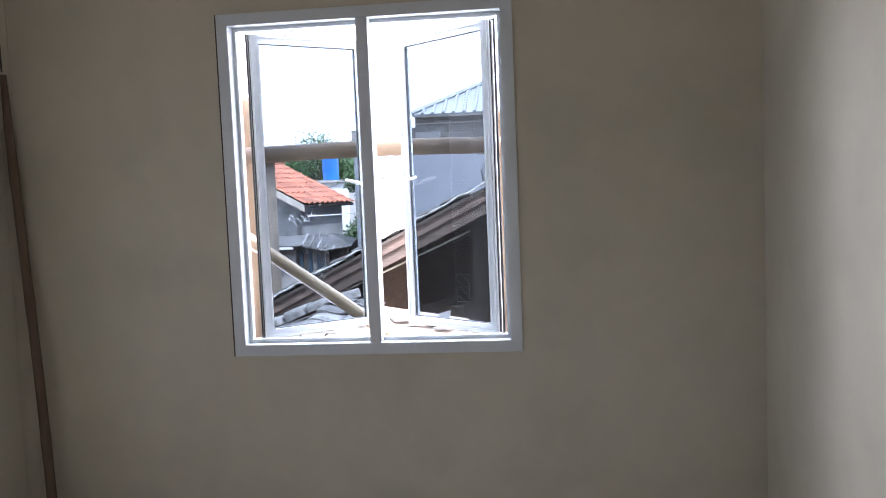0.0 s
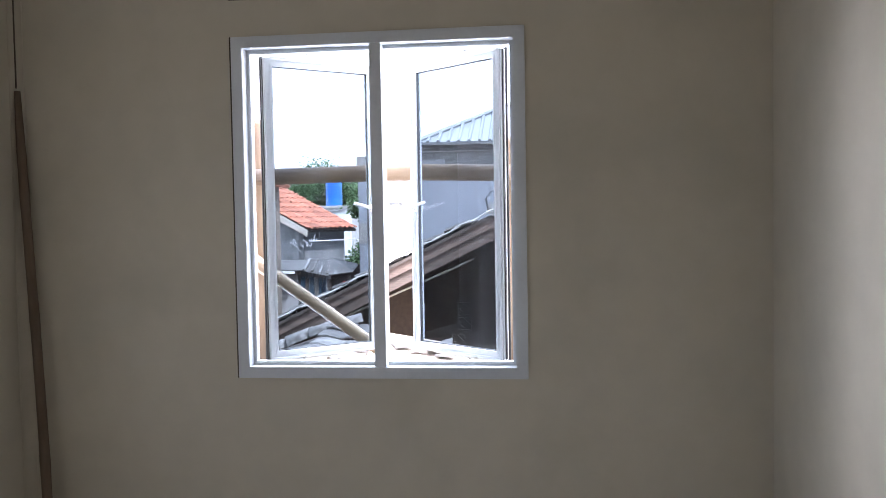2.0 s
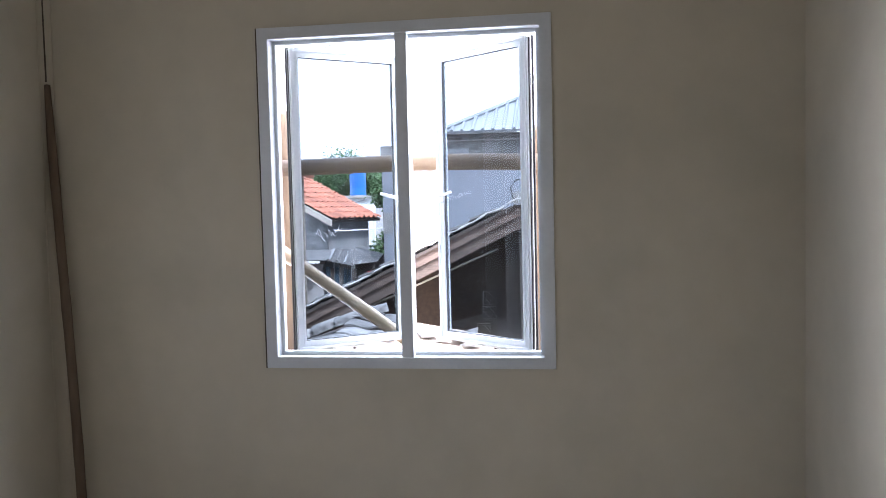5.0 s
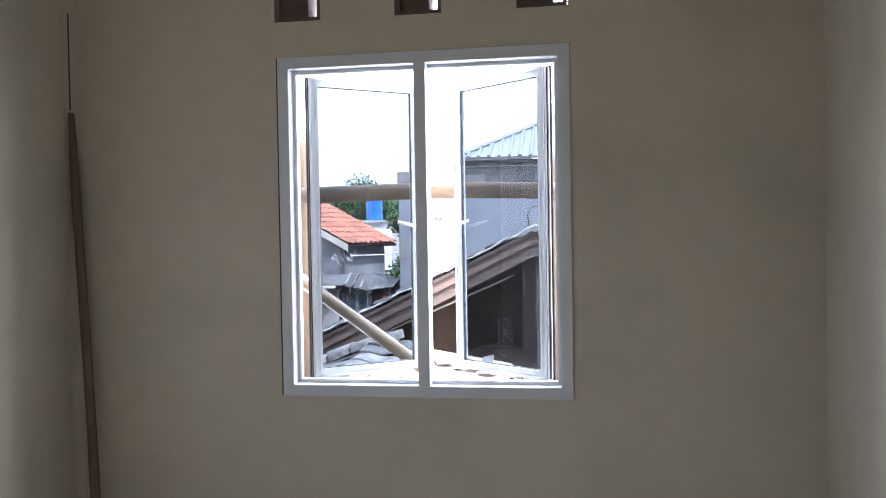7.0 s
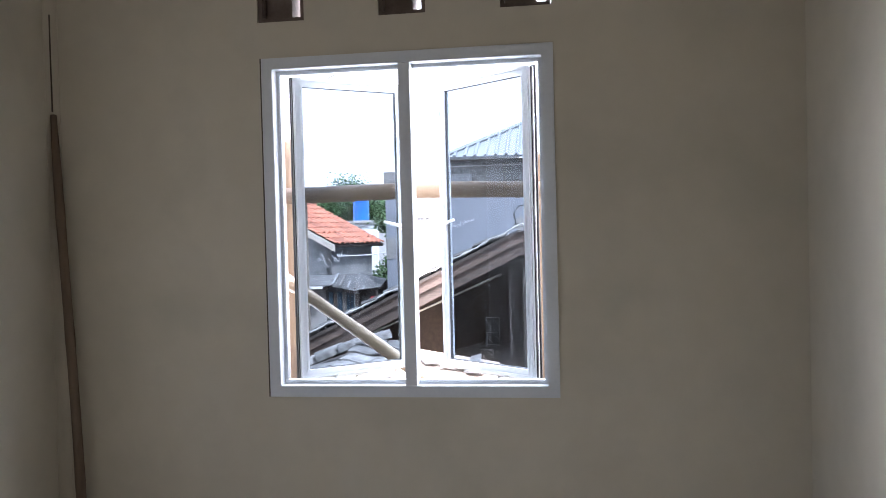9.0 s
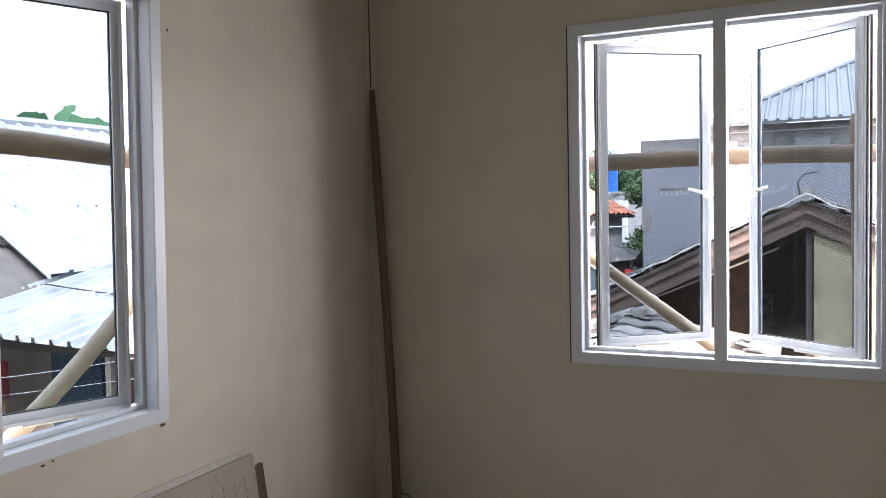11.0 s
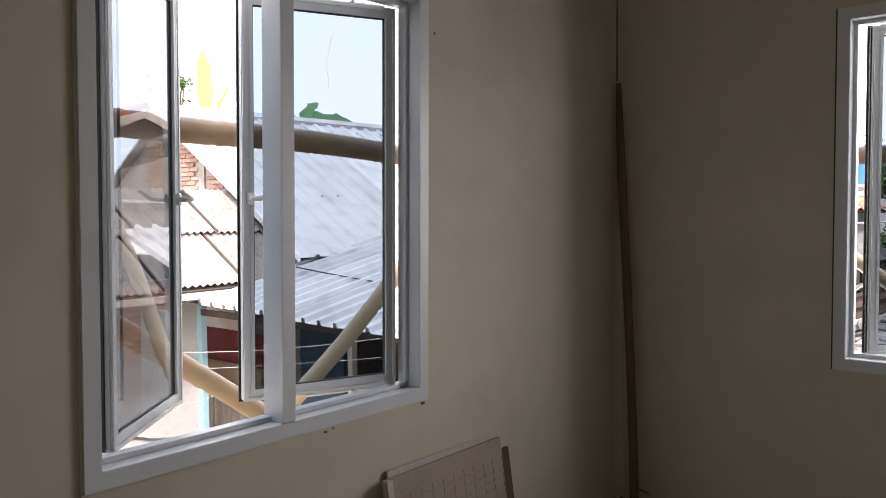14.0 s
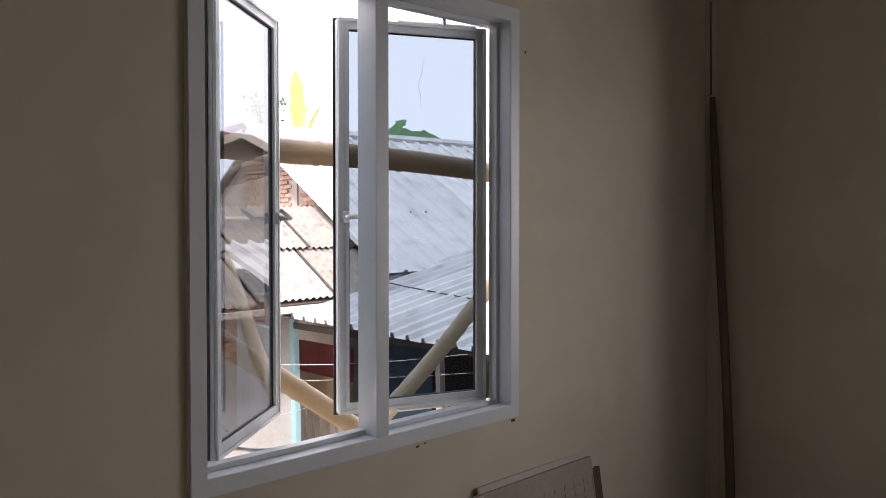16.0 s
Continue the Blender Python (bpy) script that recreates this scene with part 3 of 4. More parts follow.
def sheet_roof(parent, origin, along, up, total, length, sheet, pitch, depth, material, trapezoid=False, name="sheet", jitter=0.01, overlap=1.03):
    """Profiled sheets side by side from origin in direction along, ribs running in direction up."""
    along, up = Vector(along).normalized(), Vector(up).normalized()
    nrm = along.cross(up).normalized()
    n = int(math.ceil(total / sheet))
    base = corrugated(sheet * overlap, length, pitch, depth, trapezoid)
    first = None
    for i in range(n):
        if first is None:
            ob = part(name, base, material, parent)
            first = ob.data
        else:
            ob = new(name, first)
            ob.parent = parent
        p = Vector(origin) + along * (sheet * i) + nrm * (0.006 * (i % 2)) + up * random.uniform(-jitter, jitter)
        ob.matrix_local = Matrix((( along.x, up.x, nrm.x, p.x), (along.y, up.y, nrm.y, p.y), (along.z, up.z, nrm.z, p.z), (0, 0, 0, 1)))


def tile_mesh(name, material, w=0.22, l=0.30, wave=0.026):
    bm = bmesh.new()
    k = 6
    prof = [(-w / 2 + w * i / k, wave * math.sin(2 * math.pi * i / k)) for i in range(k + 1)]
    rows = [[bm.verts.new((x, y, z + dz + zz)) for x, z in prof] for y, dz in ((0, 0.026), (l, 0.0)) for zz in (0, -0.012)]
    a, b, c, d = rows
    for i in range(k):
        bm.faces.new((a[i], a[i + 1], c[i + 1], c[i]))
        bm.faces.new((a[i], b[i], b[i + 1], a[i + 1]))
    bmesh.ops.recalc_face_normals(bm, faces=bm.faces[:])
    me = bpy.data.meshes.new(name)
    bm.to_mesh(me)
    bm.free()
    me.materials.append(material)
    return me


def tiled_slope(parent, origin, along, up, nx, ny, me, step_x, step_y, mess=0.01):
    along, up = Vector(along).normalized(), Vector(up).normalized()
    nrm = along.cross(up).normalized()
    rot = Matrix(((along.x, up.x, nrm.x, 0), (along.y, up.y, nrm.y, 0), (along.z, up.z, nrm.z, 0), (0, 0, 0, 1)))
    for j in range(ny):
        for i in range(nx):
            ob = new("roof_tile", me)
            ob.parent = parent
            p = Vector(origin) + along * (step_x * (i + 0.5)) + up * (step_y * j) + nrm * (0.02 + random.uniform(0, mess))
            ob.matrix_local = Matrix.Translation(p) @ rot @ pose(0, 0, 0, random.gauss(0, mess * 60), random.gauss(0, mess * 60), random.gauss(0, mess * 120))


def slab(points, thick):
    """A flat polygon given a thickness downwards along its normal."""
    bm = bmesh.new()
    pts = [Vector(p) for p in points]
    nrm = (pts[1] - pts[0]).cross(pts[2] - pts[0]).normalized()
    a = [bm.verts.new(p) for p in pts]
    b = [bm.verts.new(p - nrm * thick) for p in pts]
    bm.faces.new(a)
    bm.faces.new(b[::-1])
    for k in range(len(a)):
        bm.faces.new((a[k], b[k], b[(k + 1) % len(a)], a[(k + 1) % len(a)]))
    return bm


# ---- neighbour with the open gable, beyond the front window ----
def gable_house():
    h = thing("gable_house", pose(0, 0, 0), "low neighbouring house with weathered gable boards", "house")
    RX, RZ, FY = 1.74, 1.58, 4.6
    sl = 0.485
    L, R = 3.6, 3.0
    # barge boards, two planks a side
    for sgn, run in ((-1, L), (1, R)):
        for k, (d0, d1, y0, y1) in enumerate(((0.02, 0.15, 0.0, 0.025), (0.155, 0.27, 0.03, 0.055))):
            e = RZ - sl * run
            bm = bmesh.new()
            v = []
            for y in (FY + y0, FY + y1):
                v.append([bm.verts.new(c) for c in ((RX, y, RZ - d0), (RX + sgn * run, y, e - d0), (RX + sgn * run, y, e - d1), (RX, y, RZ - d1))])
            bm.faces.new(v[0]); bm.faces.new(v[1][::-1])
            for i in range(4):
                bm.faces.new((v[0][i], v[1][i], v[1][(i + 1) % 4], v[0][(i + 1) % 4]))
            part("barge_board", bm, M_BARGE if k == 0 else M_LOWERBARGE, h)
        pts = [(RX, FY - 0.03, RZ - 0.02), (RX, FY + 5, RZ - 0.02), (RX + sgn * run, FY + 5, RZ - sl * run - 0.02), (RX + sgn * run, FY - 0.03, RZ - sl * run - 0.02)]
        part("roof_deck", slab(pts if sgn < 0 else pts[::-1], 0.03), M_DARKWOOD, h)
        # added pale strip for the sun on the tile edges, lumpy where each ends
        bm = bmesh.new()
        n = int(run / 0.06)
        tube(bm, [(RX + sgn * run * i / n, FY - 0.045, RZ - sl * run * i / n + 0.018 + 0.012 * math.sin(i * 1.5) * math.sin(i * 0.37)) for i in range(n + 1)], [0.010 + 0.004 * math.sin(i * 2.3) for i in range(n + 1)], 6)
        part("sunlit_verge_strip", bm, M_BLOCK, h, "pale lumpy strip added for the sunlit tile edge")
        # edge course of old roof tiles
        up = Vector((-sgn * 1.0, 0, sl)).normalized()
        along = Vector((0, -1 if sgn < 0 else 1, 0))
        nx, ny = 9, int(run * 1.11 / 0.25)
        org = Vector((RX + sgn * run, FY - 0.05 if sgn > 0 else FY - 0.05 + nx * 0.225, RZ - sl * run - 0.015))
        tiled_slope(h, org, along, up, nx, ny, EDGE_TILE, 0.225, 0.25, 0.008)
    bm = bmesh.new()
    tube(bm, [(RX, FY - 0.05, RZ + 0.02), (RX, FY + 5, RZ + 0.02)], [0.07, 0.07], 8)
    part("ridge_cap", bm, M_OLDTILE, h)
    bm = bmesh.new()
    tube(bm, [(RX - 0.05, FY - 0.05, RZ + 0.02), (RX - 0.07, FY - 0.06, RZ + 0.12), (RX - 0.02, FY - 0.06, RZ + 0.19), (RX + 0.10, FY - 0.05, RZ + 0.21)], [0.008] * 4, 6)
    part("wire_loop", bm, M_BLACKWIRE, h)
    # gable wall set back under the overhang, its shade put into the brown
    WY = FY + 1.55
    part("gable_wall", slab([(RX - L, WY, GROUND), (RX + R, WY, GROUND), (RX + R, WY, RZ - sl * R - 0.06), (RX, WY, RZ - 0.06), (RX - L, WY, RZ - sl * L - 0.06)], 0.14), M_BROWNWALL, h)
    PY = FY + 0.075
    part("plaster_panel", slab([(1.80, PY, GROUND), (RX + R, PY, GROUND), (RX + R, PY, RZ - sl * R - 0.05), (1.80, PY, RZ - 0.085)], 0.03), M_OLIVE, h, "olive plastered front wall")
    bm = bmesh.new()
    tube(bm, [(1.76, PY - 0.012, 1.26), (2.0, PY - 0.012, 1.17), (2.4, PY - 0.012, 1.13)], [0.006] * 3, 5)
    part("wall_cable", bm, M_BLACKWIRE, h)
    part("post", boxed(1.735, 1.797, PY + 0.03, PY + 0.10, GROUND, 1.50), M_DARKWOOD, h)
    bm = bmesh.new()
    tube(bm, [(-0.4, FY + 0.5, 0.28), (1.5, FY + 0.5, 1.10)], [0.012, 0.012], 6)
    part("rafter_rod", bm, M_LOUVRE, h)
    for (x, z) in ((1.236, 0.395), (1.236, 0.225), (1.16, 0.03)):
        v = part("vent_grille", ring_frame(x, x + 0.155, z, z + 0.155, 0.012, WY - 0.03, WY - 0.004), M_ROUGHCONC, h)
        part("lattice", ring_frame(-0.045, 0.045, -0.045, 0.045, 0.012, -0.012, 0.012), M_ROUGHCONC, v).matrix_local = pose(x + 0.0775, WY - 0.018, z + 0.0775, 0, 45, 0)


EDGE_TILE = tile_mesh("old_tile", M_EDGETILE, 0.23, 0.27)
FLAT_TILE = tile_mesh("flat_tile", M_OLDTILE, 0.23, 0.27, 0.008)
gable_house()


# lower lean-to roof between the room and the gable, old jumbled tiles
lean = thing("lower_roof", pose(0, 0, 0), "low roof of jumbled old grey tiles", "roof")
part("plaster_ledge", slab([(0.5, 1.5, 0.40), (1.62, 1.5, 0.33), (1.58, 3.6, 0.45), (0.5, 3.6, 0.63)], 0.04), M_LEDGE, lean, "sunlit peach plaster slab")
part("side_deck", slab([(-1.4, 1.5, -0.23), (0.5, 1.5, 0.395), (0.5, 3.6, 0.605), (-1.4, 3.6, -0.03)], 0.04), M_DARKWOOD, lean)
part("front_wall", boxed(0.5, 1.55, 1.62, 1.72, GROUND, 0.26), M_GREYPLASTER, lean)
part("rear_wall", boxed(0.5, 1.55, 3.45, 3.55, GROUND, 0.36), M_GREYPLASTER, lean)
part("side_wall", boxed(0.40, 0.498, 1.62, 3.5, GROUND, 0.34), M_GREYPLASTER, lean)
tiled_slope(lean, (0.42, 1.55, 0.415), (1, 0, -0.12), (0, 2.1, 0.23), 2, 8, FLAT_TILE, 0.225, 0.255, 0.02)
tiled_slope(lean, (-1.4, 3.62, -0.10), (0, -1, 0), (1.9, 0, 0.63), 9, 7, FLAT_TILE, 0.225, 0.255, 0.03)


def ridge_tile(length, r):
    """A half-round tile, open below, lying along x."""
    bm = bmesh.new()
    n = 10
    rows = []
    for x, k in ((0, 1.0), (length * 0.5, 0.95), (length, 0.9)):
        for rr in (r * k, r * k - 0.014):
            rows.append([bm.verts.new((x, rr * math.cos(math.pi * a / n), rr * math.sin(math.pi * a / n))) for a in range(n + 1)])
    for a in range(n):
        for q in (0, 2):
            bm.faces.new((rows[q][a], rows[q][a + 1], rows[q + 2][a + 1], rows[q + 2][a]))
            bm.faces.new((rows[q + 1][a], rows[q + 3][a], rows[q + 3][a + 1], rows[q + 1][a + 1]))
        bm.faces.new((rows[0][a], rows[1][a], rows[1][a + 1], rows[0][a + 1]))
        bm.faces.new((rows[4][a], rows[4][a + 1], rows[5][a + 1], rows[5][a]))
    return bm


for i in range(4):
    s = i / 4
    rt = part("ridge_tile", ridge_tile(0.24, 0.075), M_OLDTILE, lean, smooth=True)
    rt.matrix_local = pose(-0.12 + 0.20 * i, 3.42 - 0.01 * i, 0.43 + 0.065 * i, random.gauss(0, 5), -19 + random.gauss(0, 3), random.gauss(0, 6))
for i in range(9):
    w, d = random.uniform(0.08, 0.2), random.uniform(0.06, 0.16)
    ch = part("tile_shard", boxed(-w / 2, w / 2, -d / 2, d / 2, 0, 0.014), M_OLDTILE, lean)
    x = random.uniform(0.6, 1.5)
    y = random.uniform(2.6, 3.5)
    f = (y - 1.5) / 2.1
    ch.matrix_local = pose(x, y, 0.40 + 0.23 * f - (x - 0.5) * (0.0636 + 0.105 * f) + 0.012, random.gauss(0, 9), random.gauss(0, 9), random.uniform(0, 180))


# ---- plastered concrete house ----
def concrete_house():
    h = thing("concrete_house", pose(0, 10, 0), "two-storey grey-blue plastered house with metal hip roof", "house")
    x0, x1 = -0.74, 7.0
    vents = [(-0.47 + i * 0.08, -0.47 + i * 0.08 + 0.058, 1.68, 1.785) for i in range(6)]
    part("wall", wall_with_holes(x0, x1, GROUND, 2.30, 0, 0.15, vents), M_CONC, h)
    part("vent_backing", boxed(-0.5, 0.05, 0.035, 0.06, 1.66, 1.80), M_BLOCK, h)
    part("side_wall", boxed(x0, x0 + 0.15, 0.152, 6, GROUND, 2.30), M_CONC, h)
    part("parapet_band", boxed(x0 - 0.02, 0.30, -0.02, 0.18, 2.302, 2.56, bevel=0.01), M_ROUGHCONC, h)
    part("ring_beam", boxed(0.302, x1, -0.03, 0.18, 2.302, 2.60, bevel=0.01), M_ROUGHCONC, h)
    part("upper_block", boxed(0.30, x1, -0.01, 0.16, 2.602, 2.71), M_GREYPLASTER, h)
    # rough blocks of the unplastered top courses
    rnd = random.Random(7)
    for row, (z0, z1) in enumerate(((2.615, 2.655), (2.66, 2.705))):
        x = 0.31 + 0.2 * row
        while x < 3.2:
            w = rnd.uniform(0.26, 0.42)
            part("block", boxed(x, x + w - 0.012, -0.045 - rnd.uniform(0, 0.02), -0.012, z0, z1, bevel=0.006), rnd.choice((M_GREYPLASTER, M_ROUGHCONC, M_ROUGHCONC)), h)
            x += w
    x = 0.31
    while x < 3.2:
        w = rnd.uniform(0.25, 0.6)
        part("block", boxed(x, x + w - 0.01, -0.055 - rnd.uniform(0, 0.02), -0.031, 2.33 + rnd.uniform(0, 0.03), 2.46 + rnd.uniform(-0.02, 0.05), bevel=0.006), rnd.choice((M_GREYPLASTER, M_ROUGHCONC, M_ROUGHCONC)), h)
        x += w
    part("mortar_ledge", boxed(0.30, x1, -0.075, -0.032, 2.595, 2.612), M_BLOCK, h)
    part("wall_ledge", boxed(0.302, x1, -0.06, -0.031, 2.29, 2.318), M_BLOCK, h)
    part("broken_patch", boxed(x0 - 0.004, x0 + 0.16, -0.012, 0.02, 1.12, 1.46), M_ROUGHCONC, h)
    roof = part("roof", slab([(0.30, -0.30, 2.735), (7.3, -0.30, 2.735), (5.0, 3.2, 4.235), (3.0, 3.2, 4.235)], 0.04), M_BLUEZINC, h)
    part("roof_side", slab([(0.30, -0.30, 2.735), (3.0, 3.2, 4.235), (0.30, 6.5, 2.735)], 0.04), M_BLUEZINC, h)
    # standing ribs of the metal roof
    up = Vector((0, 3.5, 1.5))
    un, side = up.normalized(), Vector((1, 0, 0))
    nrm = side.cross(un)
    for i in range(1, 41):
        x = 0.30 + i * 0.165
        q = min(1.0, (x - 0.30) / 2.7, (7.3 - x) / 2.3)
        if q <= 0.02:
            continue
        bm = bmesh.new()
        rows = []
        for s in (0.0, q):
            o = Vector((x, -0.31, 2.737)) + up * s
            rows.append([bm.verts.new(o + side * dx + nrm * dz) for dx, dz in ((-0.030, 0), (-0.017, 0.026), (0.017, 0.026), (0.030, 0))])
        for k in range(3):
            bm.faces.new((rows[0][k], rows[0][k + 1], rows[1][k + 1], rows[1][k]))
        bm.faces.new(rows[0])
        part("rib", bm, M_BLUEZINC, roof)
    bm = bmesh.new()
    tube(bm, [(0.28, -0.32, 2.755), (3.0, 3.2, 4.265)], [0.04, 0.04], 6)
    part("hip_cap", bm, M_BLUEZINC, roof)


concrete_house()


# ---- red-tiled house ----
def red_house():
    h = thing("red_roofed_house", pose(0, 0, 0), "small grey plastered house with orange clay tile roof", "house")
    p1, p2 = Vector((-2.47, 13.0, 1.33)), Vector((-1.90, 15.05, 1.31))
    e = Vector((p2.x - p1.x, p2.y - p1.y, 0)).normalized()
    q = Vector((-e.y, e.x, 0))
    slope = 0.50
    up = (q + Vector((0, 0, slope))).normalized()
    run = 2.6
    top = q * run + Vector((0, 0, slope * run))
    part("roof_deck", slab([p1, p2, p2 + top, p1 + top], 0.05), M_DARKWOOD, h)
    back = q * run * 2
    part("far_slope", slab([p1 + top, p2 + top, p2 + back, p1 + back], 0.05), M_CLAY, h)
    tiled_slope(h, p1, e, up, int((p2 - p1).length / 0.2), int(run * 1.118 / 0.25), CLAY_TILE, 0.2 * (p2 - p1).length / (0.2 * int((p2 - p1).length / 0.2)), 0.25, 0.008)
    part("verge_board", slab([p1 - e * 0.02, p1 - e * 0.02 + top, p1 - e * 0.02 + top - Vector((0, 0, 0.14)), p1 - e * 0.02 - Vector((0, 0, 0.14))], 0.03), M_LOUVRE, h)
    # walls
    i1 = p1 + e * 0.25 + q * 0.25
    i2 = p2 - e * 0.25 + q * 0.25
    j1, j2 = i1 + q * (run * 2 - 0.5), i2 + q * (run * 2 - 0.5)
    def quad(a, b, za, zb, name, mat):
        part(name, slab([(a.x, a.y, GROUND), (b.x, b.y, GROUND), (b.x, b.y, zb), (a.x, a.y, za)], 0.12), mat, h)
    quad(i1, i2, 1.36, 1.36, "eave_wall", M_GREYPLASTER)
    m = i1 + q * (run - 0.25)
    part("gable_wall", slab([(j1.x, j1.y, GROUND), (i1.x, i1.y, GROUND), (i1.x, i1.y, 1.36), (m.x, m.y, 1.33 + slope * run - 0.06), (j1.x, j1.y, 1.36)], 0.12), M_GREYPLASTER, h)
    quad(j2, i2, 1.36, 1.36, "rear_wall", M_GREYPLASTER)
    # television aerial on the eave corner
    bm = bmesh.new()
    a = p1 + Vector((0.15, -0.35, -0.22))
    tube(bm, [a, a + Vector((0.6, 0.15, 0.01)), a + Vector((1.15, 0.3, 0.06))], [0.014] * 3, 6)
    for i in range(8):
        c = a + Vector((-0.40 + i * 0.068, 0.02 * i, -0.02 + 0.05 * math.sin(i * 2.1) - (0.06 if i < 5 else -0.05)))
        r = 0.05 + 0.022 * (i % 3)
        tube(bm, [c + Vector((r * 0.6 * math.cos(k * 0.6 + i), 0.01 * k, r * math.sin(k * 0.6 + i * 0.5))) for k in range(7)], [0.008] * 7, 5)
    part("aerial", bm, M_WIRE, h, "pale metal television aerial")
    return p1


CLAY_TILE = tile_mesh("clay_tile", M_CLAY, 0.21, 0.29)
red_house()


# sheds with patched sheet roofs below the red-tiled house
s1 = thing("shed", pose(0, 0, 0), "white walled shed under a patched sheet roof", "shed", "sheds below the tiled house")
part("front_wall", boxed(-3.3, -1.80, 10.0, 10.1, GROUND, 0.665), M_WHITEWALL, s1)
part("side_wall", boxed(-1.90, -1.80, 10.102, 11.2, GROUND, 0.665), M_WHITEWALL, s1)
for i, (x0, x1) in enumerate(((-3.4, -2.62), (-2.66, -2.16), (-2.2, -1.66))):
    part("roof_sheet", slab([(x0, 9.74 + 0.03 * i, 0.705 + 0.006 * i), (x1, 9.76, 0.70 + 0.006 * i), (x1, 11.2, 0.80 + 0.008 * i), (x0, 11.2, 0.81)], 0.012), M_SHEDSHEET, s1)
part("fascia", boxed(-3.4, -1.78, 9.745, 9.765, 0.655, 0.698), M_WHITESHEET, s1)
part("edge_batten", boxed(-3.4, -1.70, 9.80, 9.85, 0.640, 0.690), M_DARKWOOD, s1)
s2 = thing("shed", pose(0, 0, 0), "dark plank shed under tilted grey roof sheets", "shed", "sheds below the tiled house")
part("rear_wall", boxed(-1.79, -0.78, 11.0, 11.1, GROUND, 0.72), M_DARKWOOD, s2)
part("roof_sheet", slab([(-1.68, 9.90, 0.69), (-1.24, 9.85, 0.605), (-1.38, 10.75, 0.83), (-1.82, 10.75, 0.855)], 0.012), M_SHEDSHEET, s2)
part("roof_sheet", slab([(-1.27, 9.87, 0.622), (-0.86, 9.98, 0.665), (-0.92, 10.75, 0.75), (-1.42, 10.75, 0.87)], 0.012), M_SHEDSHEET, s2)
part("post", boxed(-1.31, -1.25, 9.98, 10.04, GROUND, 0.61), M_GREYPLASTER, s2)
part("post", boxed(-1.62, -1.585, 10.0, 10.035, GROUND, 0.665), M_GREYPLASTER, s2)
part("post", boxed(-0.95, -0.91, 10.0, 10.04, GROUND, 0.63), M_DARKWOOD, s2)
for i in range(5):
    part("plank", boxed(-1.24 + i * 0.075, -1.175 + i * 0.075, 10.2 + 0.01 * (i % 2), 10.22 + 0.01 * (i % 2), GROUND + 2.2, 0.50 + 0.03 * (i % 3)), M_SHEDPLANK, s2)
rnd = random.Random(17)
for i in range(7):
    x = -1.74 + i * 0.075
    part("hung_sheet", boxed(x, x + rnd.uniform(0.05, 0.07), 9.965 + rnd.uniform(0, 0.03), 9.98 + rnd.uniform(0.002, 0.03), GROUND + 1.6, 0.60 - 0.01 * i + rnd.uniform(-0.03, 0.01)), rnd.choice((M_SHEDPLANK, M_DARKWOOD, M_DEEPBLUE)), s2)
for i in range(6):
    x = -1.66 + i * 0.13
    bat = part("roof_batten", boxed(-0.016, 0.016, 0, 0.82, 0, 0.012), M_SHEDPLANK if i % 2 else M_GREYPLASTER, s2)
    bat.matrix_local = pose(x, 9.90, 0.70 - 0.013 * i - (0.02 if 1 < i < 5 else 0), 11, 0, 8)
cloth = thing("red_cloth", pose(-0.975, 9.86, 0.31), "small bright red cloth hung on the shed", "cloth")
for i, (dx, dz, w, hh, tilt) in enumerate(((0, 0, 0.13, 0.20, 12), (0.09, 0.04, 0.10, 0.13, -25))):
    fold = part("fold", boxed(-w / 2, w / 2, -0.006, 0.006, 0, hh, bevel=0.004), M_BRIGHTRED, cloth)
    fold.matrix_local = pose(dx, -0.015 * i, dz, 0, tilt, 0)

# far white house with a water tank on its roof
far = thing("flat_roofed_house", pose(-5.5, 19, 0), "pale flat-roofed house among trees", "house")
part("wall", boxed(0, 2.55, 0, 0.2, GROUND, 1.86), M_WHITESHEET, far)
part("side_wall", boxed(2.35, 2.55, 0.202, 4, GROUND, 1.86), M_WHITEWALL, far)
part("roof_slab", boxed(-0.1, 2.62, -0.1, 4, 1.862, 1.93), M_WHITEWALL, far)
bm = bmesh.new()
for a, b in (((1.1, 1.55), (2.3, 1.80)), ((0.9, 1.80), (2.2, 1.62))):
    tube(bm, [(a[0], -0.03, a[1]), (b[0], -0.03, b[1])], [0.018, 0.018], 5)
part("downpipe", bm, M_GREYH, far, "thin grey pipes crossing the wall")
tank = thing("water_tank", pose(-3.54, 19.6, 1.93), "blue plastic water tank on a flat roof", "water tank")
bm = bmesh.new()
tube(bm, [(0, 0, z) for z in (0, 0.1, 0.2, 0.3, 0.5, 0.52, 0.7, 0.78)], [0.23, 0.235, 0.23, 0.235, 0.23, 0.235, 0.23, 0.12], 20)
part("tank_body", bm, M_TANK, tank)
bm = bmesh.new()
tube(bm, [(0, 0, 0.78), (0, 0, 0.83)], [0.10, 0.09], 14)
part("lid", bm, M_TANK, tank)


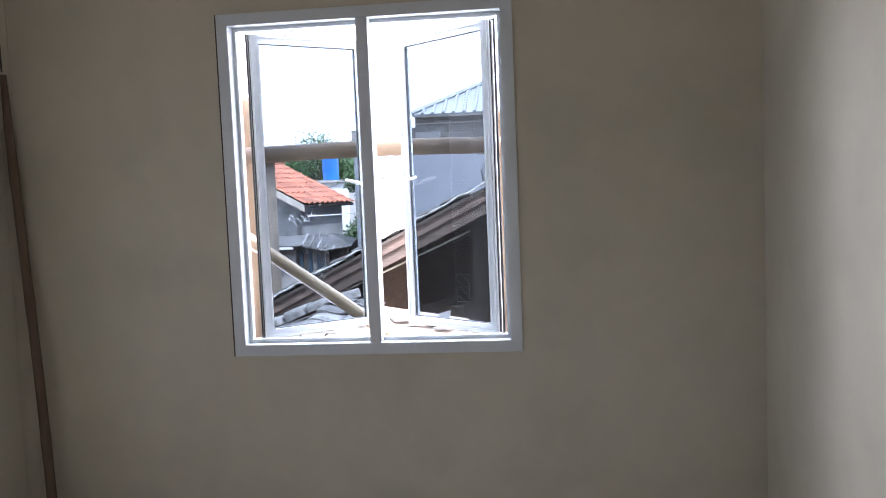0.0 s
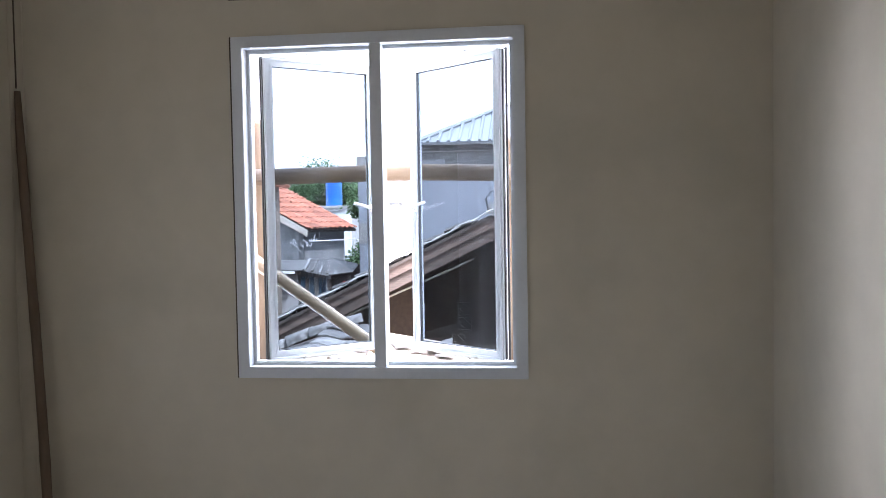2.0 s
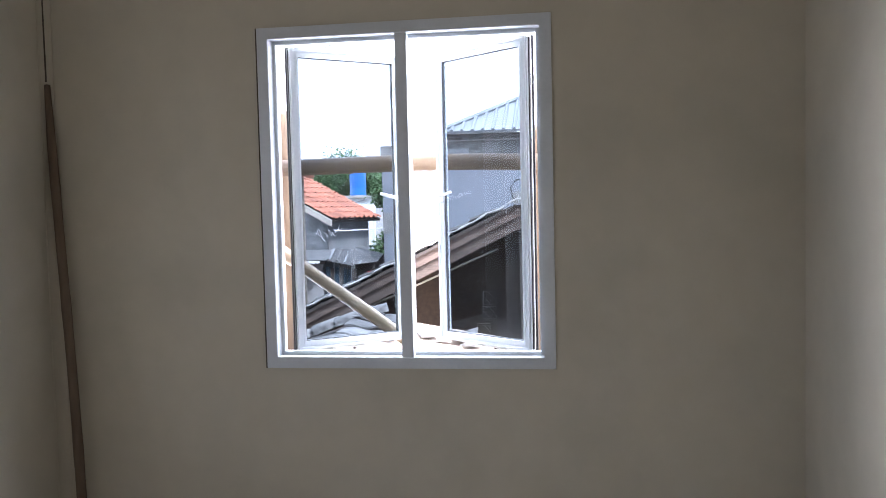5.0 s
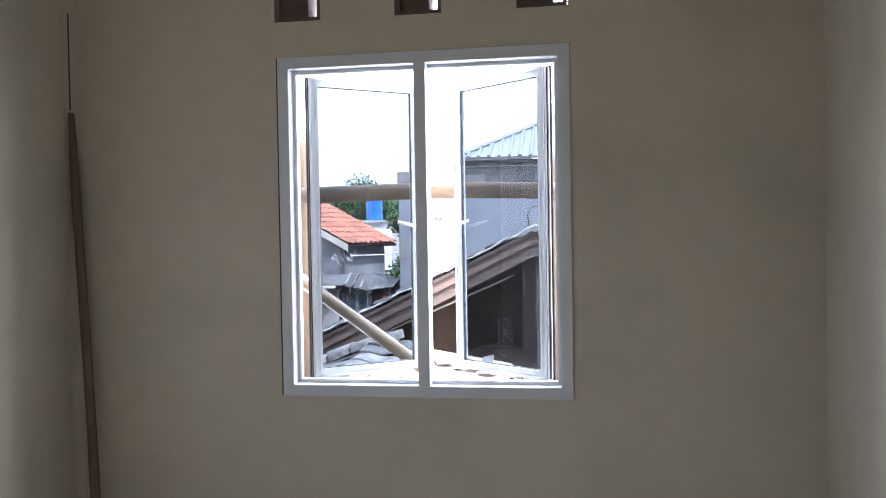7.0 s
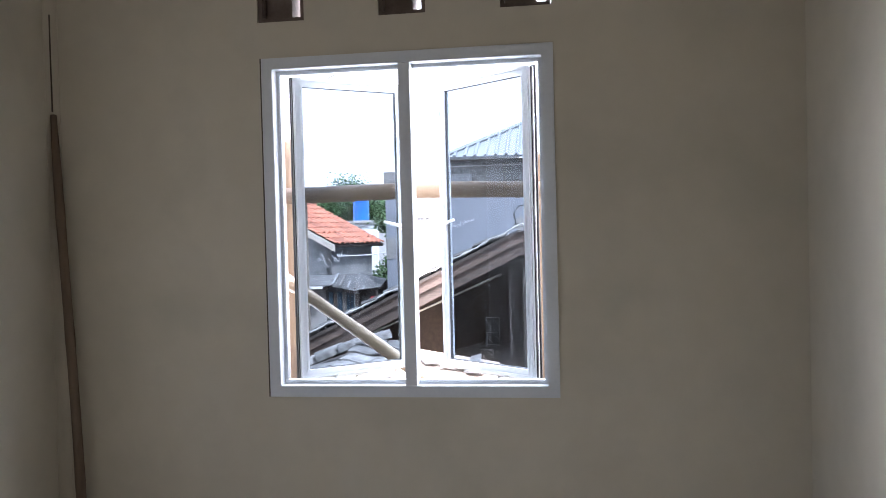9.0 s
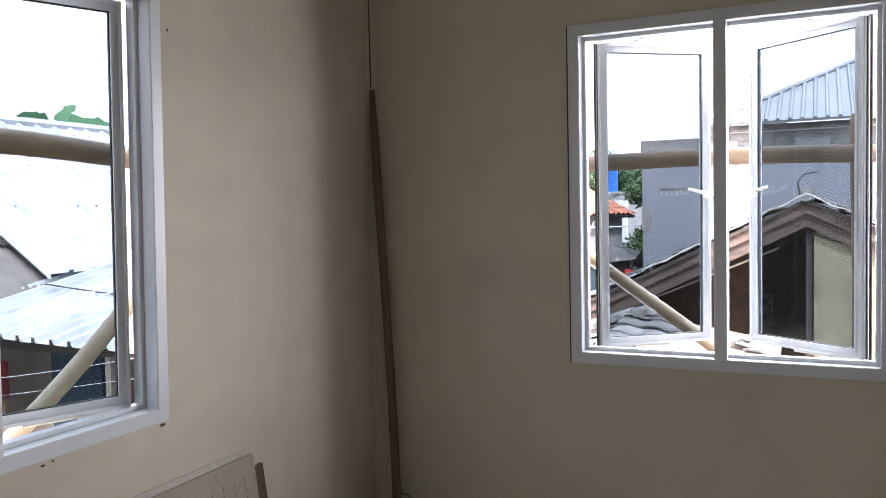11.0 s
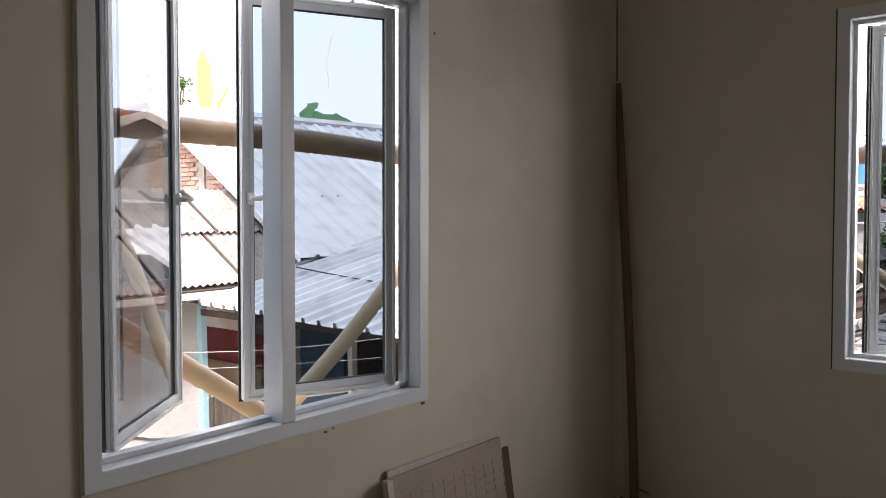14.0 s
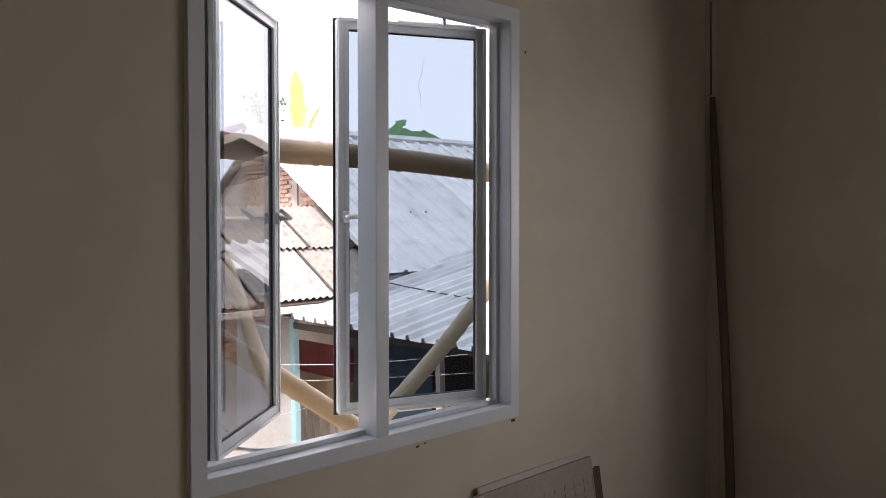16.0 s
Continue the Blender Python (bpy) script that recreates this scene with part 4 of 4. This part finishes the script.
# ---- plants ----
def tree(x, y, z0, height, radius, count, label, leaf=0.16, seed=1, name="tree"):
    rnd = random.Random(seed)
    t = thing(name, pose(x, y, z0), label, "tree" if name == "tree" else "bush")
    bm = bmesh.new()
    th = height - radius
    tube(bm, [(0, 0, 0), (0.05, 0.03, th * 0.5), (0, 0, th), (0.05, 0, height - 0.4 * radius)], [0.14, 0.11, 0.08, 0.02], 8)
    ends = []
    for i in range(9):
        a = i * 2.4
        b = Vector((math.cos(a) * radius * rnd.uniform(0.4, 0.85), math.sin(a) * radius * rnd.uniform(0.4, 0.85), th + radius * rnd.uniform(-0.4, 0.7)))
        s = Vector((0, 0, th * rnd.uniform(0.7, 1.0)))
        tube(bm, [s, (s + b) / 2 + Vector((0, 0, 0.1)), b], [0.05, 0.03, 0.01], 5)
        ends.append(b)
    part("trunk", bm, M_BARK, t)
    verts, faces = [], []
    for i in range(count):
        c = rnd.choice(ends)
        d = Vector((rnd.gauss(0, 1), rnd.gauss(0, 1), rnd.gauss(0, 0.8))) * radius * 0.23
        p = c + d
        u = Vector((rnd.gauss(0, 1), rnd.gauss(0, 1), rnd.gauss(0, 0.6))).normalized()
        w = u.cross(Vector((rnd.gauss(0, 1), rnd.gauss(0, 1), rnd.gauss(0, 1)))).normalized()
        s = leaf * rnd.uniform(0.6, 1.3)
        k = len(verts)
        verts += [p - u * s * 0.5, p + w * s * 0.25, p + u * s * 0.5, p - w * s * 0.25]
        faces.append((k, k + 1, k + 2, k + 3))
    me = bpy.data.meshes.new("crown")
    me.from_pydata([tuple(v) for v in verts], [], faces)
    me.materials.append(M_LEAF)
    ob = new("crown", me)
    ob.parent = t
    return t


tree(-4.55, 22.3, GROUND, 6.5, 1.25, 14000, "leafy dark green tree behind the houses", leaf=0.10, seed=3)
tree(-3.2, 24.0, GROUND, 5.8, 1.3, 12000, "leafy dark green tree behind the houses", leaf=0.10, seed=5)
tree(-5.9, 23.5, GROUND, 6.0, 1.2, 9000, "leafy dark green tree behind the houses", leaf=0.10, seed=6)
tree(-1.75, 16.2, GROUND, 5.6, 0.62, 6500, "green bush between the houses", leaf=0.11, seed=8, name="bush")
tree(-1.72, 15.7, GROUND, 4.2, 0.60, 5500, "low green bush between the houses", leaf=0.11, seed=9, name="bush")


def big_leaf(bm, base, direction, length, width, droop, torn=0.0, rnd=random, roll=0.0):
    """A long drooping blade with a folded midrib."""
    base, d = Vector(base), Vector(direction).normalized()
    side = d.cross(Vector((0, 0, 1)))
    side = side.normalized() if side.length > 0.05 else Vector((0, 1, 0))
    side = side * math.cos(roll) + d.cross(side).normalized() * math.sin(roll)
    n = 14
    prev = None
    for i in range(n + 1):
        s = i / n
        c = base + d * length * s + Vector((0, 0, -droop * length * s * s))
        w = width * 0.5 * (math.sin(math.pi * min(1, s * 0.93 + 0.06)) ** 0.6) * (1 - torn * rnd.random())
        cur = [bm.verts.new(c + side * w + Vector((0, 0, 0.25 * w))), bm.verts.new(c), bm.verts.new(c - side * w + Vector((0, 0, 0.25 * w)))]
        if prev:
            bm.faces.new((prev[0], prev[1], cur[1], cur[0]))
            bm.faces.new((prev[1], prev[2], cur[2], cur[1]))
        prev = cur


def banana_plant(x, y, z0, height, leaves, mat, label, seed, roll=0.0):
    rnd = random.Random(seed)
    t = thing("banana_plant", pose(x, y, z0), label, "banana plant", "banana plants behind the roofs")
    bm = bmesh.new()
    tube(bm, [(0, 0, 0), (0.03, 0, height * 0.5), (0, 0, height)], [0.13, 0.11, 0.06], 10)
    part("stem", bm, M_BANANA, t, smooth=True)
    for d, ln, w, dr in leaves:
        bm = bmesh.new()
        big_leaf(bm, (0, 0, height - 0.05), d, ln, w, dr, 0.45, rnd, roll)
        part("leaf", bm, mat, t)
    return t


banana_plant(-12.0, 5.95, GROUND, 6.2, [((0.1, -0.12, 1), 1.7, 0.42, 0.05), ((0.3, 0.25, 1), 1.2, 0.35, 0.15), ((0.2, -0.9, 0.5), 1.1, 0.35, 0.4)], M_BANANA,
             "sunlit yellow-green banana plant behind the roofs", 2)
banana_plant(-12.0, 8.25, GROUND, 6.5, [((0.1, 1, 0.35), 1.9, 0.6, 0.35), ((0.3, 0.4, 1), 0.9, 0.35, 0.3), ((0.1, -1, 0.6), 1.3, 0.45, 0.45), ((0.2, 1, 0.15), 1.5, 0.45, 0.3)], M_DARKBANANA,
             "deep green banana plant behind the ridge", 4, 1.1)
tree(-13.0, 6.9, GROUND, 6.6, 0.7, 1200, "small leafy tree behind the ridge", seed=11)
tree(-19.0, 16.0, GROUND, 7.2, 1.5, 2000, "leafy tree line far behind the roofs", seed=12)
tree(-19.0, 13.6, GROUND, 7.0, 1.3, 2000, "leafy tree line far behind the roofs", seed=13)
tree(-12.5, 5.5, GROUND, 7.4, 0.4, 260, "sparse leafy tree behind the roofs", leaf=0.11, seed=14)


# ---- house with sheet roofs beyond the side window ----
def sheet_house():
    h = thing("sheet_roofed_house", pose(0, 0, 0), "brick house with galvanised sheet roofs and lean-to", "house")
    GY, EX, EZ, RX, RZ = 2.56, -5.03, 0.978, -7.88, 2.80
    run = Vector((RX - EX, 0, RZ - EZ))
    sheet_roof(h, (EX, GY - 0.15, EZ), (0, 1, 0), run, 8.2, run.length, 0.81, 0.27, 0.032, M_ZINC, True, "roof_sheet")
    # roofing screws with their rubber washers
    bm = bmesh.new()
    nrm = Vector((0, 1, 0)).cross(run.normalized())
    for s in (0.08, 0.36, 0.64, 0.92):
        for i in range(29):
            if random.random() < 0.45:
                p = Vector((EX, GY - 0.015 + i * 0.27, EZ)) + run * s + nrm * (0.034 if nrm.z > 0 else -0.034)
                box(bm, p.x - 0.008, p.x + 0.008, p.y - 0.008, p.y + 0.008, p.z - 0.010, p.z + 0.010)
    tagged(part("roof_screws", bm, M_BLACKWIRE, h), kind="stuff")
    part("far_slope", slab([(RX, GY - 0.1, RZ), (RX, 10.6, RZ), (2 * RX - EX, 10.6, EZ), (2 * RX - EX, GY - 0.1, EZ)], 0.03), M_ZINC, h)
    bm = bmesh.new()
    tube(bm, [(RX, GY - 0.18, RZ + 0.03), (RX, 10.6, RZ + 0.03)], [0.07, 0.07], 6)
    part("ridge_cap", bm, M_ZINC, h)
    part("verge_strip", slab([(EX, GY - 0.17, EZ + 0.03), (RX, GY - 0.17, RZ + 0.03), (RX, GY - 0.17, RZ - 0.05), (EX, GY - 0.17, EZ - 0.05)], 0.02), M_WHITESHEET, h)
    wall = part("gable_wall", slab([(2 * RX - EX + 0.3, GY + 0.02, GROUND), (EX - 0.25, GY + 0.02, GROUND), (EX - 0.25, GY + 0.02, EZ + 0.08), (RX, GY + 0.02, RZ - 0.08), (2 * RX - EX + 0.3, GY + 0.02, EZ + 0.1)], 0.15), M_MORTAR, h)
    part("eave_wall", boxed(EX - 0.4, EX - 0.25, GY + 0.2, 10.5, GROUND, EZ + 0.10), M_ROUGHCONC, h)
    part("wall_column", boxed(-7.15, -7.03, GY - 0.004, GY + 0.019, 1.0, 2.5), M_MORTAR, h)
    # courses of bricks in the gable
    bl, bh, gap = 0.165, 0.044, 0.014
    brick = boxed(0, bl, -0.012, 0.01, 0, bh)
    first = None
    for j in range(24):
        z = 1.30 + j * (bh + gap)
        for i in range(19):
            x = -8.4 + i * (bl + gap) + (0.09 if j % 2 else 0)
            if -7.26 < x < -7.04:
                continue
            lim = EZ + (EX - (x + bl)) * (RZ - EZ) / (EX - RX) - 0.05 if x + bl > RX else RZ - 0.4
            if z + bh > lim:
                continue
            if first is None:
                ob = part("brick", brick, M_BRICK, wall)
                first = ob.data
            else:
                ob = new("brick", first)
                ob.parent = wall
            ob.matrix_local = pose(x + random.uniform(-0.006, 0.006), GY + 0.008 + random.uniform(-0.006, 0.004), z, 0, random.uniform(-0.8, 0.8), 0)
    # fibre-cement roof in front of the gable, two tiers
    top = Vector((-1.5, 0, 0.92))
    sheet_roof(h, (-5.0, -1.99, 0.76), (0, 1, 0), top * 0.5, 4.6, top.length * 0.54, 0.92, 0.085, 0.03, M_FIBRE, False, "fibre_sheet", 0.02, 0.982)
    sheet_roof(h, Vector((-5.0, -1.82, 0.80)) + top * 0.49, (0, 1, 0), top * 0.5, 4.4, top.length * 0.52, 0.92, 0.085, 0.03, M_FIBRE, False, "fibre_sheet", 0.02, 0.982)
    # dark strips laid on for the shadow line where neighbouring sheets overlap
    for org, count, k in ((Vector((-5.0, -1.99, 0.76)), 5, 0.54), (Vector((-5.0, -1.82, 0.80)) + top * 0.49, 5, 0.52)):
        for i in range(1, count):
            a = org + Vector((0, 0.92 * i - 0.006, 0.028))
            b = a + top * k
            lap = bmesh.new()
            tube(lap, [a, b], [0.011, 0.011], 4)
            part("lap_shadow_strip", lap, M_DARKWOOD, h)
    part("roof_battens", slab([(-5.0, -1.99, 0.735), (-6.5, -1.99, 1.655), (-6.5, 2.4, 1.655), (-5.0, 2.4, 0.735)][::-1], 0.02), M_DARKWOOD, h)
    part("rafter", boxed(-5.02, -4.95, -2.0, 2.2, 0.66, 0.72), M_LOUVRE, h)
    part("fibre_rear_slope", slab([(-6.5, -2.2, 1.70), (-6.5, 2.38, 1.70), (-8.2, 2.38, 0.75), (-8.2, -2.2, 0.75)], 0.02), M_FIBRE, h)
    part("side_house_wall", boxed(-6.9, -5.462, 1.33, 1.45, GROUND, 0.62), M_WHITEWALL, h)
    part("front_house_wall", boxed(-5.5, -5.35, -2.0, 1.39, GROUND, 0.70), M_WHITEWALL, h)
    # lean-to roof, ribs running back from its front eave
    up = Vector((0, 3.6, 0.70))
    sheet_roof(h, (-5.33, 1.12, 0.618), (1, 0, -0.028), up, 3.04, up.length, 0.76, 0.19, 0.045, M_ZINC, True, "lean_to_sheet")
    part("lean_to_fascia", boxed(-5.25, -2.42, 1.30, 1.33, 0.46, 0.52), M_DARKWOOD, h)
    part("corner_pillar", boxed(-5.46, -5.27, 1.32, 1.38, GROUND, 0.55), M_CYAN, h)
    part("rear_wall", boxed(-7.2, -2.42, 3.2, 3.3, GROUND, 0.80), M_DARKWOOD, h)
    part("blue_wall", boxed(-4.57, -3.93, 2.0, 2.06, GROUND, 0.29), M_DEEPBLUE, h)
    part("blue_post", boxed(-3.55, -3.49, 1.7, 1.76, GROUND, 0.40), M_LOUVRE, h)
    part("red_cloth", boxed(-6.4, -5.2, 2.0, 2.03, -0.185, 0.17), M_RED, h, "dark red cloth hanging in the porch")
    part("tan_panel", boxed(-6.4, -5.2, 1.98, 2.02, -0.50, -0.19), M_TAN, h)
    for i in range(7):
        part("slat", boxed(-6.35 + i * 0.15, -6.26 + i * 0.15, 1.98, 2.01, GROUND, -0.51), M_LOUVRE, h)
    part("end_wall", boxed(-2.56, -2.46, 1.5, 4.5, GROUND, 0.42), M_GREYPLASTER, h)


sheet_house()


# plastered house with a red roof beyond the lean-to, seen mirrored in the open casement
def corner_house():
    h = thing("plastered_house", pose(0, 0, 0), "grey plastered house with a red tiled gable roof", "house")
    x0, x1, y0, y1, ez, rz = -4.3, -1.95, 6.5, 9.6, 2.15, 2.72
    m = (x0 + x1) / 2
    part("gable_wall", slab([(x0, y0, GROUND), (x1, y0, GROUND), (x1, y0, ez), (m, y0, rz - 0.06), (x0, y0, ez)], 0.12), M_TANPLASTER, h)
    part("side_wall", boxed(x1 - 0.12, x1 - 0.002, y0 + 0.125, y1, GROUND, ez - 0.06), M_TANPLASTER, h)
    part("side_wall", boxed(x0 + 0.002, x0 + 0.12, y0 + 0.125, y1, GROUND, ez - 0.06), M_GREYPLASTER, h)
    for sgn in (-1, 1):
        e = m + sgn * (x1 - m + 0.18)
        zz = ez - 0.18 * (rz - ez) / (x1 - m) + 0.03
        pts = [(m, y0 - 0.2, rz), (m, y1, rz), (e, y1, zz), (e, y0 - 0.2, zz)]
        part("roof_slope", slab(pts if sgn < 0 else pts[::-1], 0.05), M_CLAY, h)
        part("barge_board", slab([(m, y0 - 0.21, rz + 0.01), (e, y0 - 0.21, zz + 0.01), (e, y0 - 0.21, zz - 0.1), (m, y0 - 0.21, rz - 0.1)], 0.02), M_LOUVRE, h)
    bm = bmesh.new()
    tube(bm, [(m, y0 - 0.22, rz + 0.03), (m, y1, rz + 0.03)], [0.07, 0.07], 8)
    part("ridge_cap", bm, M_CLAY, h)
    part("ledge", boxed(x0, x1, y0 - 0.06, y0 - 0.003, 1.52, 1.56), M_LOUVRE, h, "pale ledge across the wall")
    rnd = random.Random(21)
    for i in range(4):
        a = x0 + 0.1 + i * 0.56
        z = 1.02 + rnd.uniform(-0.08, 0.12)
        part("awning_sheet", slab([(a, y0 - 0.62, z - 0.22), (a + 0.6, y0 - 0.66, z - 0.20 + rnd.uniform(-0.05, 0.05)), (a + 0.6, y0 - 0.003, z + 0.02), (a, y0 - 0.003, z)], 0.012), rnd.choice((M_FIBRE, M_SHEDSHEET, M_WHITESHEET)), h)
    part("awning_post", boxed(x1 - 0.5, x1 - 0.44, y0 - 0.62, y0 - 0.56, GROUND, 0.84), M_SHEDPLANK, h)
    part("awning_post", boxed(x0 + 0.4, x0 + 0.46, y0 - 0.62, y0 - 0.56, GROUND, 0.80), M_SHEDPLANK, h)
    plinth = part("brick_wall", boxed(x0, x1 + 0.3, y0 - 0.40, y0 - 0.30, GROUND, 0.52), M_MORTAR, h, "rough pink brick garden wall")
    first = None
    for j in range(16):
        for i in range(13):
            x = x0 + 0.01 + i * 0.2 + (0.1 if j % 2 else 0)
            if first is None:
                ob = part("brick", boxed(0, 0.185, -0.012, 0.01, 0, 0.05), M_BRICK, plinth)
                first = ob.data
            else:
                ob = new("brick", first)
                ob.parent = plinth
            ob.matrix_local = pose(x, y0 - 0.40 + rnd.uniform(-0.008, 0.002), 0.46 - j * 0.062, 0, rnd.uniform(-1, 1), 0)


corner_house()


# overhead cables
def cable(a, b, sag, r, mat, label):
    a, b = Vector(a), Vector(b)
    bm = bmesh.new()
    tube(bm, [a.lerp(b, i / 14) - Vector((0, 0, sag * 4 * (i / 14) * (1 - i / 14))) for i in range(15)], [r] * 15, 5)
    return tagged(mesh_object("cable", bm, mat), label, "cable")


cable((-5.04, 0.9, 0.17), (-2.34, 0.9, 0.57), 0.03, 0.0026, M_WIRE, "thin pale cable strung under the lean-to")
cable((-5.06, 0.9, 0.0), (-2.34, 0.9, 0.43), 0.01, 0.0018, M_WIRE, "thin pale cable strung under the lean-to")
cable((-5.06, 0.9, -0.35), (-4.10, 0.9, -0.04), 0.01, 0.0018, M_WIRE, "thin pale cable strung under the lean-to")
cable((-4.85, 2.2, 0.90), (-2.6, 2.2, 0.76), 0.02, 0.007, M_BLACKWIRE, "black cable drooping over the lean-to roof")


# plug holes and chipped paint round the side window
def wall_mark(y, z, w, h):
    ob = mesh_object("trim_wall_mark", boxed(-0.002, 0.003, -w / 2, w / 2, -h / 2, h / 2), M_SEAM)
    ob.matrix_world = pose(-0.004 + (y + 1.9) * math.tan(radians(WEST_SKEW)), y, z)
    return tagged(ob, "small dark plug hole in the plaster", "wall mark", kind="structure")


for y, z, w, h in ((-1.69, 0.880, 0.011, 0.005), (-1.66, 0.884, 0.005, 0.004), (-1.275, 0.884, 0.016, 0.008), (-1.195, 2.10, 0.004, 0.008)):
    wall_mark(y, z, w, h)
